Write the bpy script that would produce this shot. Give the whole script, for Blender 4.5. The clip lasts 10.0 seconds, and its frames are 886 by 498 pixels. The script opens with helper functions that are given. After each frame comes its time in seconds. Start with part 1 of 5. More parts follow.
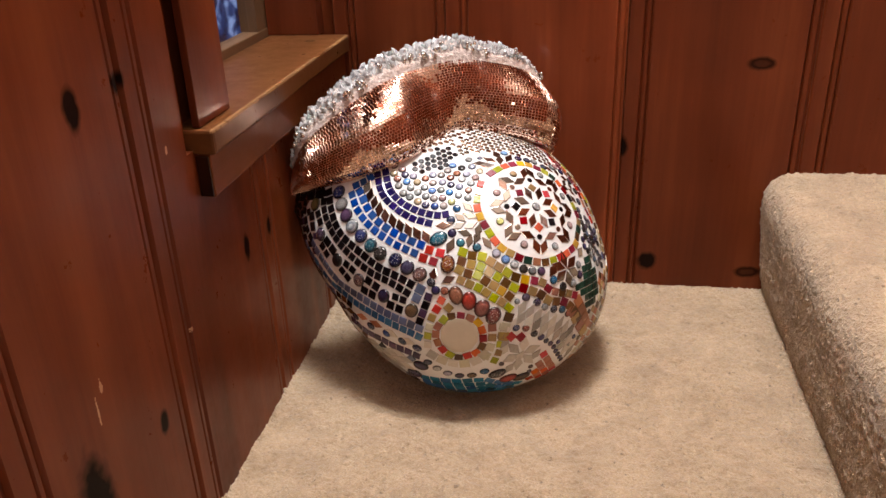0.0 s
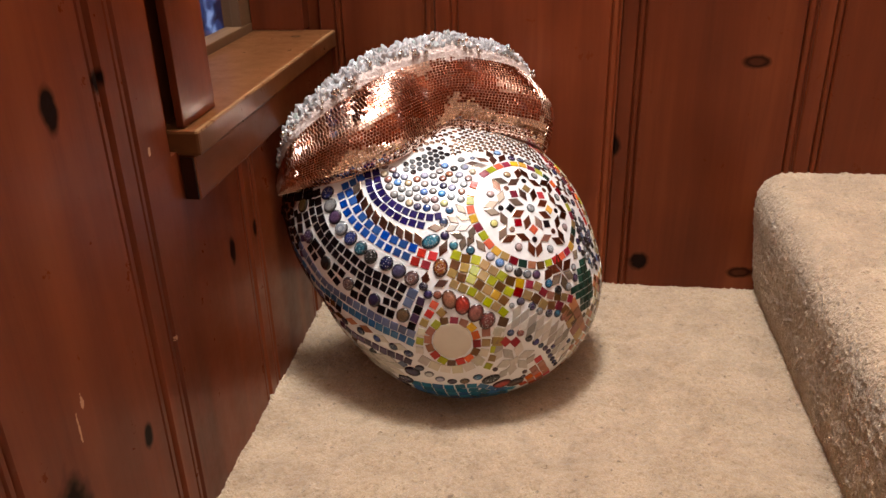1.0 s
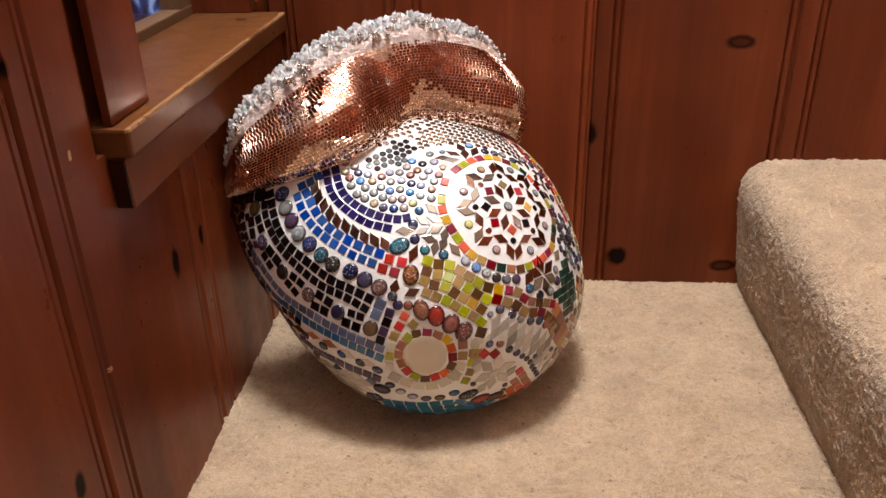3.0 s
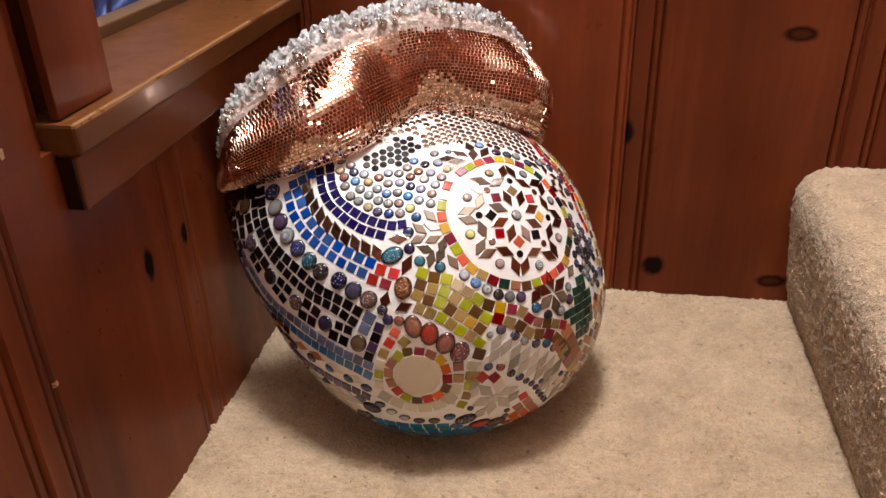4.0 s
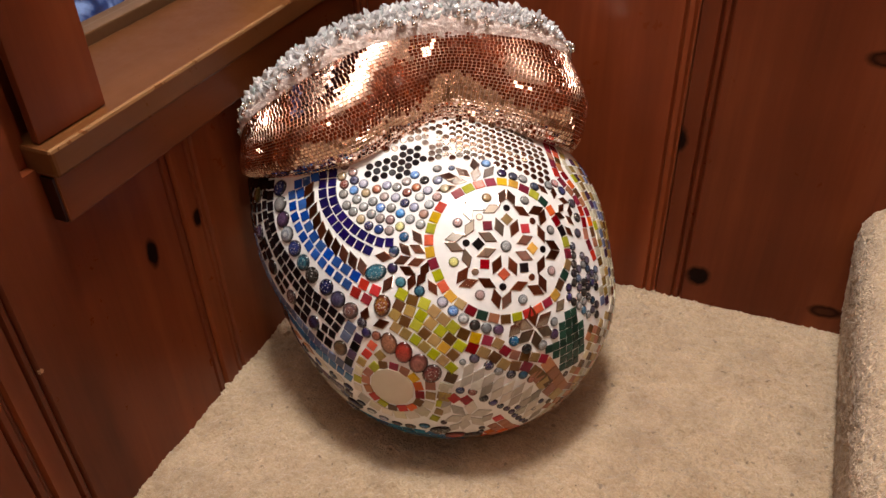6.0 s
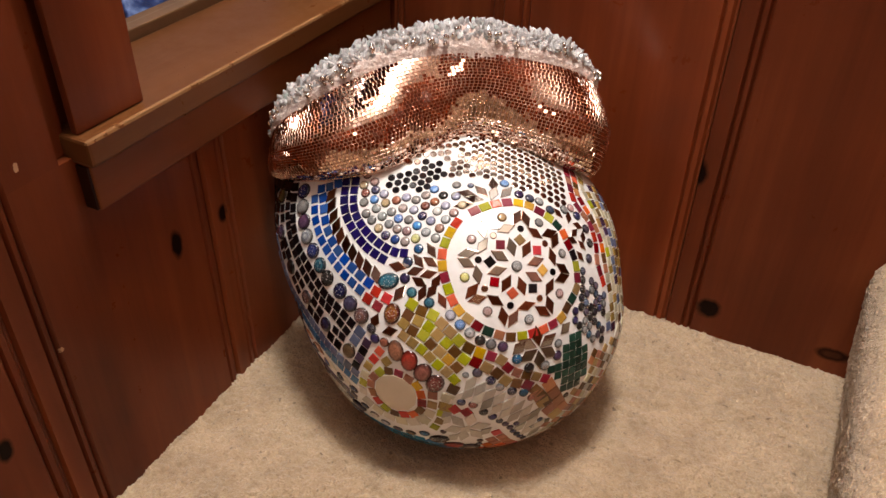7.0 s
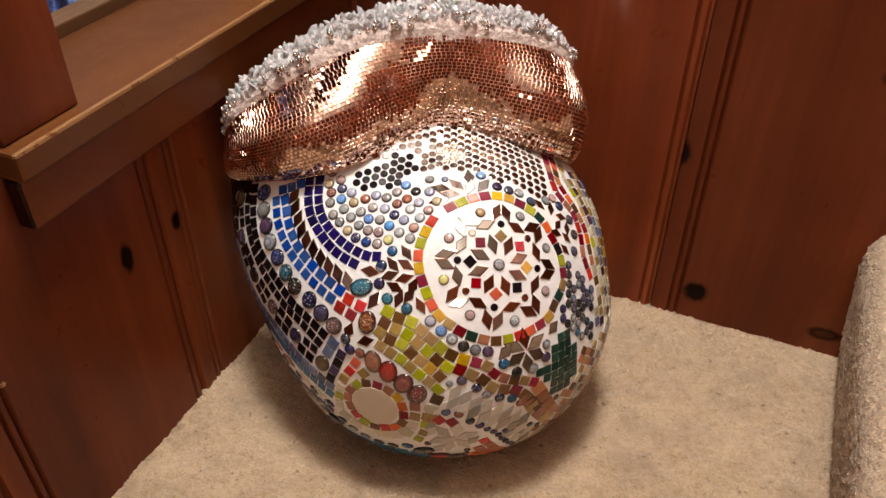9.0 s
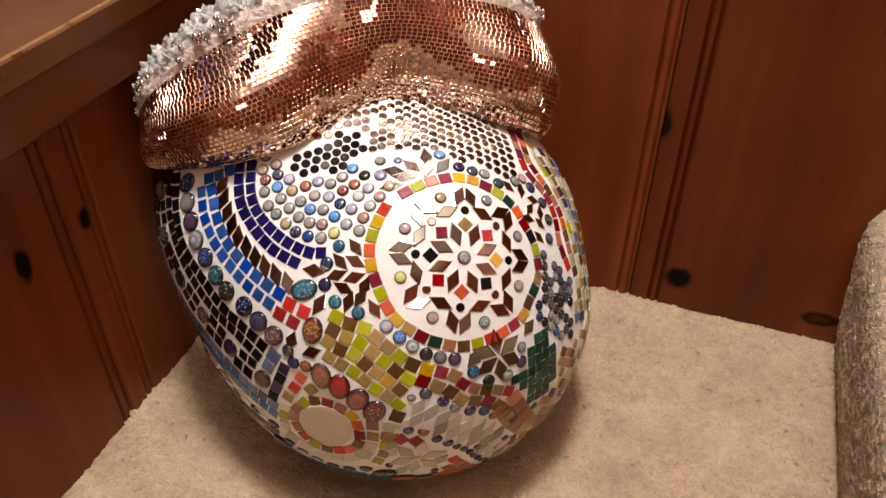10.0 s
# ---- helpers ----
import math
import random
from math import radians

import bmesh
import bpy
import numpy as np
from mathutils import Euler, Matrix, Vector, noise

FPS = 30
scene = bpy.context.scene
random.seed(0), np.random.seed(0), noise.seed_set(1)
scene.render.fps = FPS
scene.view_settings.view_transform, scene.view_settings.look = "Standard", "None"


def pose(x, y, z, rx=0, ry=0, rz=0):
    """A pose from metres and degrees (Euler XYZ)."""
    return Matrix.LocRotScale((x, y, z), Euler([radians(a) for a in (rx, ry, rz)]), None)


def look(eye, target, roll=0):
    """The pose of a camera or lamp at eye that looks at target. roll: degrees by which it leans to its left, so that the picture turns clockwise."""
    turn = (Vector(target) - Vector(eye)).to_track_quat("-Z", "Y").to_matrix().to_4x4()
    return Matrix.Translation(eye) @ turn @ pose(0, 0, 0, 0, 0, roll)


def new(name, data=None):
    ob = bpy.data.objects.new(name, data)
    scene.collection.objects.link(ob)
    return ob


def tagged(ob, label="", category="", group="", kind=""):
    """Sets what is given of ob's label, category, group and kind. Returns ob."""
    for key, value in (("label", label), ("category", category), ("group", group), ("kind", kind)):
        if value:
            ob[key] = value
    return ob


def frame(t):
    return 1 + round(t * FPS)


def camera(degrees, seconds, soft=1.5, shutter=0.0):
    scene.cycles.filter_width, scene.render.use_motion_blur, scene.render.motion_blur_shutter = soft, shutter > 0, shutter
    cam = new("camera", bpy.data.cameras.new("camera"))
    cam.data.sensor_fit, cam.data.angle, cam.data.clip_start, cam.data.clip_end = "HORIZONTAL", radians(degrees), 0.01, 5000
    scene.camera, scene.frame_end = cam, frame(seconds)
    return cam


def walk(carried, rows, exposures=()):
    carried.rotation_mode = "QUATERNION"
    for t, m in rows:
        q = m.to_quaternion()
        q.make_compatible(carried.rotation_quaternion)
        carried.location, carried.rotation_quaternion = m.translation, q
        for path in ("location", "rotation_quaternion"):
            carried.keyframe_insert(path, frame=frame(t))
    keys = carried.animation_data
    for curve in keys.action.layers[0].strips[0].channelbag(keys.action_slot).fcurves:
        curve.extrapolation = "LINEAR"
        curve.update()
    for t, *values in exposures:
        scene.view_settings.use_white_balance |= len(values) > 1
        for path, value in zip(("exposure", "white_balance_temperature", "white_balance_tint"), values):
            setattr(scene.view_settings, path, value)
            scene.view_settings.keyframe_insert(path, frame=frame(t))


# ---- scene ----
cam = camera(57.5, 10.0, soft=1.5)
PATH = [
    (0, (0.006, -0.032, 0.605), (-0.309, 1.751, -0.244), -2.1),
    (0.5, (-0.002, -0.023, 0.602), (-0.288, 1.761, -0.254), -1.5),
    (1, (-0.013, -0.007, 0.603), (-0.277, 1.778, -0.26), -1.5),
    (1.5, (-0.03, 0.016, 0.598), (-0.268, 1.809, -0.256), -2.2),
    (2, (-0.046, 0.03, 0.6), (-0.237, 1.825, -0.261), -2.4),
    (2.5, (-0.052, 0.04, 0.594), (-0.183, 1.833, -0.282), -1.9),
    (2.7, (-0.049, 0.052, 0.589), (-0.176, 1.84, -0.299), -1.6),
    (3.8, (0.005, 0.155, 0.576), (-0.293, 1.902, -0.35), -1.5),
    (4, (0.019, 0.169, 0.575), (-0.304, 1.902, -0.369), -1.6),
    (4.5, (0.066, 0.228, 0.586), (-0.329, 1.914, -0.416), -0.6),
    (5, (0.122, 0.27, 0.636), (-0.427, 1.846, -0.466), -2.6),
    (5.5, (0.144, 0.28, 0.673), (-0.49, 1.78, -0.488), -3.4),
    (6.8, (0.163, 0.291, 0.695), (-0.528, 1.728, -0.512), 1.0),
    (7, (0.168, 0.281, 0.704), (-0.549, 1.725, -0.48), 1.3),
    (7.5, (0.186, 0.272, 0.712), (-0.518, 1.728, -0.465), 1.6),
    (8, (0.186, 0.269, 0.711), (-0.516, 1.718, -0.474), 1.8),
    (8.5, (0.166, 0.29, 0.71), (-0.491, 1.765, -0.47), 1.2),
    (9, (0.134, 0.329, 0.687), (-0.49, 1.779, -0.542), 0.4),
    (9.5, (0.114, 0.366, 0.658), (-0.434, 1.814, -0.608), 2.1),
    (10, (0.106, 0.405, 0.627), (-0.422, 1.874, -0.623), 0.6),
]
walk(cam, [(t, look(eye, target, roll)) for t, eye, target, roll in PATH],
     [(0.0, 0.03, 6500, 10), (2.7, 0.03, 6500, 10), (4.5, -0.10, 6650, 10), (5.5, -0.22, 6950, 11), (7.5, -0.28, 6950, 11), (10.0, -0.20, 6950, 11)])

# ---- world and lamps ----
world = bpy.data.worlds.new("night")
scene.world = world
world.use_nodes = True
world.node_tree.nodes["Background"].inputs["Color"].default_value = (0.02, 0.03, 0.06, 1)
world.node_tree.nodes["Background"].inputs["Strength"].default_value = 0.3


def globe_light(x, y, z, watts, radius, colour):
    data = bpy.data.lights.new("globe_light", "POINT")
    data.shadow_soft_size, data.energy, data.color = radius, watts, colour
    ob = new("globe_light", data)
    ob.location = (x, y, z)
    return ob


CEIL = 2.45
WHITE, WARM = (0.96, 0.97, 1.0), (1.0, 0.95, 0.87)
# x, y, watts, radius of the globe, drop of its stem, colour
# Third one is added fill: unseen, hung low to brighten the belly's front.
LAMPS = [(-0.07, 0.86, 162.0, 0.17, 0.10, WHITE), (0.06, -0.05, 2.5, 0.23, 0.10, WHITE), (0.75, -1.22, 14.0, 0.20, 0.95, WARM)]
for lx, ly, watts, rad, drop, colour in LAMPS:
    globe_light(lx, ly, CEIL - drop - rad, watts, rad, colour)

# ---- materials ----


class Nodes:
    """Short hand for a node material."""

    def __init__(self, name):
        self.mat = bpy.data.materials.new(name)
        self.mat.use_nodes = True
        self.tree = self.mat.node_tree
        self.out = self.tree.nodes["Principled BSDF"]

    def add(self, kind, props=None, **inputs):
        node = self.tree.nodes.new("ShaderNode" + kind)
        for key, value in (props or {}).items():
            if key == "operation":
                node.operation = value
            elif key == "data_type":
                node.data_type = value
            elif key == "blend_type":
                node.blend_type = value
            elif key == "noise_dimensions":
                node.noise_dimensions = value
            elif key == "feature":
                node.feature = value
        for key, value in inputs.items():
            self.put(node, key.replace("_", " "), value)
        return node

    def put(self, node, key, value):
        socket = node.inputs[int(key[1:])] if key[0] == "i" and key[1:].isdigit() else node.inputs[key]
        if isinstance(value, bpy.types.NodeSocket):
            self.tree.links.new(value, socket)
        else:
            socket.default_value = value

    def math(self, op, a, b=0.0, c=0.0):
        return self.add("Math", {"operation": op}, i0=a, i1=b, i2=c).outputs[0]

    def mix(self, fac, a, b):
        node = self.add("Mix", {"data_type": "RGBA"})
        self.put(node, "i0", fac), self.put(node, "i6", a), self.put(node, "i7", b)
        return node.outputs[2]

    def ramp(self, fac, stops):
        node = self.add("ValToRGB", Fac=fac)
        els = node.color_ramp.elements
        while len(els) < len(stops):
            els.new(0.5)
        for el, (pos, col) in zip(els, stops):
            el.position, el.color = pos, (*col, 1)
        return node.outputs[0]

    def coords(self, scale=(1, 1, 1), kind="Object"):
        node = self.add("Mapping", Vector=self.add("TexCoord").outputs[kind])
        node.inputs["Scale"].default_value = scale
        return node.outputs[0]

    def noise(self, vector, scale, detail=3.0, rough=0.55, distort=0.0):
        return self.add("TexNoise", Vector=vector, Scale=scale, Detail=detail, Roughness=rough, Distortion=distort).outputs[0]

    def chance(self):
        """A random number for each piece, whether it is an object or an island of a joined mesh."""
        a = self.add("ObjectInfo").outputs["Random"]
        b = self.add("NewGeometry").outputs["Random Per Island"]
        return self.math("FRACT", self.math("ADD", a, b))

    def bump(self, height, strength, distance):
        node = self.add("Bump", Height=height, Strength=strength, Distance=distance)
        self.put(self.out, "Normal", node.outputs[0])

    def set(self, **inputs):
        for key, value in inputs.items():
            self.put(self.out, key.replace("_", " "), value)
        return self.mat


def rgb(r, g, b):
    return (r, g, b, 1)


def pine(name, along="z", knots=(), tone=1.0, bare=0.0, worn_edge=False, chips=()):
    """Varnished red-brown pine with grain along one axis; knots are (x, y, z, across, along)."""
    m = Nodes(name)
    stretch = {"z": (1, 1, 0.06), "y": (1, 0.06, 1), "x": (0.06, 1, 1)}[along]
    where = m.add("NewGeometry").outputs["Position"]
    rnd = m.add("ObjectInfo").outputs["Random"]
    shift = m.add("VectorMath", {"operation": "ADD"}, i0=where, i1=m.add("CombineXYZ", X=m.math("MULTIPLY", rnd, 7.0), Y=m.math("MULTIPLY", rnd, 3.0), Z=0.0).outputs[0]).outputs[0]
    stretched = m.add("VectorMath", {"operation": "MULTIPLY"}, i0=shift, i1=stretch).outputs[0]
    broad = m.noise(stretched, 14.0, 3.0, 0.5, 0.6)
    fine = m.noise(stretched, 150.0, 4.0, 0.6, 0.3)
    cloud = m.noise(shift, 5.0, 2.0)
    grain = m.math("ADD", m.math("MULTIPLY", broad, 0.65), m.math("ADD", m.math("MULTIPLY", fine, 0.12), m.math("MULTIPLY", cloud, 0.25)))
    k = tone * 1.08
    col = m.ramp(grain, [(0.30, (0.060 * k, 0.0120 * k, 0.0042 * k)), (0.52, (0.140 * k, 0.0300 * k, 0.0094 * k)), (0.75, (0.260 * k, 0.068 * k, 0.021 * k))])
    col = m.mix(m.math("MULTIPLY", rnd, 0.35), col, rgb(0.100 * k, 0.0195 * k, 0.0066 * k))
    if bare:
        col = m.mix(m.math("MULTIPLY", grain, bare), col, rgb(0.27, 0.135, 0.042))
    dark = None
    wob = m.noise(where, 60.0, 2.0)
    for x, y, z, ax, az, *eye in knots:
        d = m.add("VectorMath", {"operation": "SUBTRACT"}, i0=where, i1=(x, y, z)).outputs[0]
        d = m.add("VectorMath", {"operation": "DIVIDE"}, i0=d, i1=(ax, ax, az)).outputs[0]
        r = m.math("ADD", m.add("VectorMath", {"operation": "LENGTH"}, i0=d).outputs["Value"], m.math("MULTIPLY", m.math("SUBTRACT", wob, 0.5), 0.7))
        ring = m.add("MapRange", Value=r)
        for key, v in (("From Min", 1.25), ("From Max", 0.75), ("To Min", 0.0), ("To Max", 1.0)):
            ring.inputs[key].default_value = v
        if eye:     # a knot with a paler heart
            heart = m.add("MapRange", Value=r)
            for key, v in (("From Min", 0.85), ("From Max", 0.45), ("To Min", 1.0), ("To Max", 0.65)):
                heart.inputs[key].default_value = v
            ring_value = m.math("MULTIPLY", ring.outputs[0], heart.outputs[0])
        else:
            ring_value = ring.outputs[0]
        dark = ring_value if dark is None else m.math("MAXIMUM", dark, ring_value)
    if dark is not None:
        col = m.mix(m.math("MULTIPLY", dark, 0.97), col, rgb(0.004, 0.002, 0.0015))
    if worn_edge:
        xyz = m.add("SeparateXYZ", Vector=where)
        rim = m.math("MULTIPLY", m.math("GREATER_THAN", xyz.outputs["X"], -0.3325), m.math("GREATER_THAN", xyz.outputs["Z"], SILL_Z - 0.0028))
        bald = m.math("GREATER_THAN", m.noise(where, 26.0, 5.0, 0.75), 0.43)
        col = m.mix(m.math("MULTIPLY", m.math("MULTIPLY", rim, bald), 0.45), col, rgb(0.36, 0.20, 0.09))
    for x, y, z, ay, az in chips:
        d = m.add("VectorMath", {"operation": "SUBTRACT"}, i0=where, i1=(x, y, z)).outputs[0]
        d = m.add("VectorMath", {"operation": "DIVIDE"}, i0=d, i1=(0.02, ay, az)).outputs[0]
        r = m.math("ADD", m.add("VectorMath", {"operation": "LENGTH"}, i0=d).outputs["Value"], m.math("MULTIPLY", m.noise(where, 300.0, 2.0), 1.6))
        col = m.mix(m.math("MULTIPLY", m.math("LESS_THAN", r, 1.45), 0.8), col, rgb(0.55, 0.34, 0.20))
    scuff = m.noise(where, 38.0, 5.0, 0.7)
    rough = m.add("MapRange", Value=scuff)
    for key, v in (("From Min", 0.3), ("From Max", 0.75), ("To Min", 0.26), ("To Max", 0.46)):
        rough.inputs[key].default_value = v
    m.bump(m.math("ADD", fine, m.math("MULTIPLY", broad, 2.0)), 0.07, 0.0015)
    shine = 0.16 if dark is None else m.math("SUBTRACT", 0.16, m.math("MULTIPLY", dark, 0.13))
    return m.set(Base_Color=col, Roughness=rough.outputs[0], Specular_IOR_Level=shine, Coat_Weight=0.07, Coat_Roughness=0.10)


def carpet_material():
    m = Nodes("beige_carpet")
    p = m.add("NewGeometry").outputs["Position"]
    tuft = m.noise(p, 420.0, 2.0, 0.6)
    mid = m.noise(p, 130.0, 3.0, 0.6)
    patch = m.noise(p, 9.0, 3.0, 0.6)
    v = m.math("ADD", m.math("MULTIPLY", tuft, 0.5), m.math("ADD", m.math("MULTIPLY", mid, 0.36), m.math("MULTIPLY", patch, 0.34)))
    col = m.ramp(v, [(0.33, (0.232, 0.154, 0.086)), (0.54, (0.485, 0.354, 0.220)), (0.78, (0.66, 0.508, 0.342))])
    speck = m.math("GREATER_THAN", m.noise(p, 105.0, 2.0), 0.695)
    col = m.mix(m.math("MULTIPLY", speck, 0.6), col, rgb(0.11, 0.07, 0.042))
    blotch = m.add("MapRange", Value=m.noise(p, 22.0, 4.0, 0.65, 0.4))
    for key, v in (("From Min", 0.42), ("From Max", 0.70), ("To Min", 0.0), ("To Max", 0.45)):
        blotch.inputs[key].default_value = v
    col = m.mix(blotch.outputs[0], col, rgb(0.27, 0.185, 0.115))
    smudge = m.add("MapRange", Value=m.noise(p, 6.5, 3.0, 0.6, 0.8))
    for key, v in (("From Min", 0.50), ("From Max", 0.72), ("To Min", 0.0), ("To Max", 0.30)):
        smudge.inputs[key].default_value = v
    col = m.mix(smudge.outputs[0], col, rgb(0.25, 0.18, 0.12))
    m.bump(m.math("ADD", tuft, m.math("MULTIPLY", mid, 1.5)), 0.9, 0.0045)
    return m.set(Base_Color=col, Roughness=0.95, Specular_IOR_Level=0.15, Sheen_Weight=0.25, Sheen_Roughness=0.5)


def plaster_material(name, r, g, b, rough=0.5):
    m = Nodes(name)
    p = m.add("NewGeometry").outputs["Position"]
    n = m.noise(p, 120.0, 4.0)
    col = m.mix(n, rgb(r * 0.86, g * 0.85, b * 0.82), rgb(r, g, b))
    m.bump(n, 0.25, 0.001)
    return m.set(Base_Color=col, Roughness=rough)


def glass_tile(name, r, g, b, rough=0.10, spread=0.35, gloss=0.35):
    """Opaque coloured glass, each piece a little lighter or darker than the next."""
    m = Nodes(name)
    c = m.chance()
    p = m.add("NewGeometry").outputs["Position"]
    mott = m.noise(p, 260.0, 3.0)
    v = m.math("ADD", m.math("MULTIPLY", c, spread * 2), m.math("ADD", 1.0 - spread - 0.21, m.math("MULTIPLY", mott, 0.42)))
    col = m.add("Mix", {"data_type": "RGBA", "blend_type": "MULTIPLY"})
    m.put(col, "i0", 1.0), m.put(col, "i6", rgb(r, g, b)), m.put(col, "i7", m.add("CombineXYZ", X=v, Y=v, Z=v).outputs[0])
    c2 = m.math("FRACT", m.math("MULTIPLY", c, 13.7))
    tint = m.add("HueSaturation", Hue=m.math("ADD", 0.490, m.math("MULTIPLY", c2, 0.020)), Saturation=m.math("ADD", 0.94, m.math("MULTIPLY", c2, 0.14)), Color=col.outputs[2])
    swirl = m.noise(p, 520.0, 3.0, 0.6, 1.2)
    m.bump(m.noise(p, 160.0, 2.0), 0.10, 0.0008)
    rough = m.math("ADD", rough * 0.6, m.math("MULTIPLY", swirl, rough))
    return m.set(Base_Color=tint.outputs[0], Roughness=rough, Specular_IOR_Level=gloss, Coat_Weight=0.2 * gloss, Coat_Roughness=0.04)


def mirror_tile(name, r, g, b, rough=0.05, tint=0.25, blur=0.06):
    m = Nodes(name)
    c = m.chance()
    p = m.add("NewGeometry").outputs["Position"]
    smear = m.noise(p, 90.0, 3.0)
    col = m.mix(c, rgb(r, g, b), rgb(r * (1 - tint), g * (1 - tint), b * (1 - tint)))
    worn = m.math("MULTIPLY", m.math("GREATER_THAN", m.noise(p, 45.0, 4.0, 0.7), 0.66), 0.3)
    col = m.mix(worn, col, rgb(r * 0.35, g * 0.33, b * 0.30))
    return m.set(Base_Color=col, Metallic=1.0, Roughness=m.math("ADD", rough, m.math("MULTIPLY", smear, blur)))


def cabochon(name, stops):
    """A domed clear glass gem over a printed pattern; its colours differ from gem to gem."""
    m = Nodes(name)
    c = m.chance()
    o = m.add("TexCoord").outputs["UV"]
    r = m.add("VectorMath", {"operation": "LENGTH"}, i0=o).outputs["Value"]
    c2 = m.math("FRACT", m.math("MULTIPLY", c, 17.3))
    seed = m.add("VectorMath", {"operation": "ADD"}, i0=o, i1=m.add("CombineXYZ", X=m.math("MULTIPLY", c, 91.0), Y=m.math("MULTIPLY", c, 37.0), Z=0.0).outputs[0]).outputs[0]
    blot = m.noise(seed, 2.6, 3.0, 0.6, 0.8)
    rings = m.math("MULTIPLY", m.math("SINE", m.math("MULTIPLY", r, m.math("ADD", 6.0, m.math("MULTIPLY", c2, 9.0)))), m.math("MULTIPLY", c2, 0.10))
    k = m.math("FRACT", m.math("ADD", c, m.math("ADD", m.math("MULTIPLY", blot, 0.20), rings)))
    col = m.ramp(k, stops)
    # petals or cells printed on some of them
    cells = m.add("TexVoronoi", Vector=seed, Scale=m.math("ADD", 2.0, m.math("MULTIPLY", c2, 3.0))).outputs["Distance"]
    spot = m.math("MULTIPLY", m.math("LESS_THAN", cells, 0.30), m.math("GREATER_THAN", c2, 0.55))
    pale = m.mix(0.45, col, rgb(0.80, 0.78, 0.74))
    col = m.mix(spot, col, pale)
    # Darker rim and brighter middle: a glass dome's lens look put into the colour.
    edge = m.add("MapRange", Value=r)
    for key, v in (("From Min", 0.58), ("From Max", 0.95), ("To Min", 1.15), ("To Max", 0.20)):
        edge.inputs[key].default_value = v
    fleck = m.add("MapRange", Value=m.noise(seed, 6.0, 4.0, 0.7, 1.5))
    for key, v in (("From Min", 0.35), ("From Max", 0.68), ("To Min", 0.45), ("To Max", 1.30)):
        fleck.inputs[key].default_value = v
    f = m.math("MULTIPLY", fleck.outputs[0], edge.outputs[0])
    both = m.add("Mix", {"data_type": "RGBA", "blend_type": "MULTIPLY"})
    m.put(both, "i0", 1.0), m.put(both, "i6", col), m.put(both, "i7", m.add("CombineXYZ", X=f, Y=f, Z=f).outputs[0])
    return m.set(Base_Color=both.outputs[2], Roughness=0.06, Specular_IOR_Level=0.35, Coat_Weight=0.5, Coat_Roughness=0.012)


MAT = {
    "carpet": carpet_material(),
    "grout": plaster_material("white_grout", 0.93, 0.94, 0.93, 0.2),
    "cream": plaster_material("cream_stone", 0.70, 0.62, 0.47, 0.25),
    "plain_ceiling": plaster_material("cream_ceiling_paint", 0.86, 0.81, 0.72, 0.8),
    "black": glass_tile("black_glass", 0.007, 0.005, 0.006, 0.10, 0.5, 0.2),
    "navy": glass_tile("navy_glass", 0.010, 0.006, 0.068, 0.10, 0.3),
    "blue": glass_tile("blue_glass", 0.015, 0.068, 0.29, 0.10, 0.3),
    "steel": glass_tile("steel_blue_glass", 0.13, 0.16, 0.26, 0.12, 0.3),
    "azure": glass_tile("azure_glass", 0.045, 0.15, 0.3, 0.12, 0.35),
    "teal": glass_tile("teal_glass", 0.02, 0.15, 0.23, 0.12, 0.4),
    "red": glass_tile("red_glass", 0.42, 0.03, 0.022, 0.10, 0.35),
    "maroon": glass_tile("maroon_glass", 0.20, 0.012, 0.024, 0.10, 0.35),
    "orange": glass_tile("orange_glass", 0.6, 0.11, 0.03, 0.10, 0.25),
    "salmon": glass_tile("salmon_glass", 0.36, 0.15, 0.085, 0.14, 0.3),
    "yellow": glass_tile("amber_yellow_glass", 0.58, 0.34, 0.035, 0.10, 0.2),
    "lime": glass_tile("lime_glass", 0.36, 0.37, 0.025, 0.10, 0.25),
    "gold": glass_tile("tan_gold_glass", 0.32, 0.21, 0.075, 0.12, 0.35),
    "brown": glass_tile("brown_glass", 0.11, 0.05, 0.016, 0.10, 0.4),
    "green": glass_tile("dark_green_glass", 0.014, 0.046, 0.030, 0.12, 0.4),
    "purple": glass_tile("dark_purple_glass", 0.06, 0.03, 0.07, 0.12, 0.4),
    "clear": glass_tile("clear_glass", 0.56, 0.53, 0.46, 0.05, 0.3),
    "ice": glass_tile("smoky_clear_glass", 0.36, 0.33, 0.28, 0.05, 0.4),
    "pale": glass_tile("pale_glass", 0.55, 0.52, 0.38, 0.12, 0.25),
    "silver": mirror_tile("silver_bead", 0.86, 0.82, 0.78, 0.05, 0.2),
    "mirror": mirror_tile("smoky_mirror", 0.78, 0.70, 0.61, 0.03, 0.65),
    "smoky": mirror_tile("rose_grey_mirror", 0.50, 0.45, 0.42, 0.05, 0.4),
    "bronze": mirror_tile("bronze_mirror", 0.60, 0.54, 0.47, 0.06, 0.5),
    "copper": mirror_tile("copper_mirror", 0.95, 0.69, 0.56, 0.005, 0.30, 0.02),
    "copper_backing": mirror_tile("dull_copper_bed", 0.95, 0.68, 0.56, 0.36, 0.1),
}
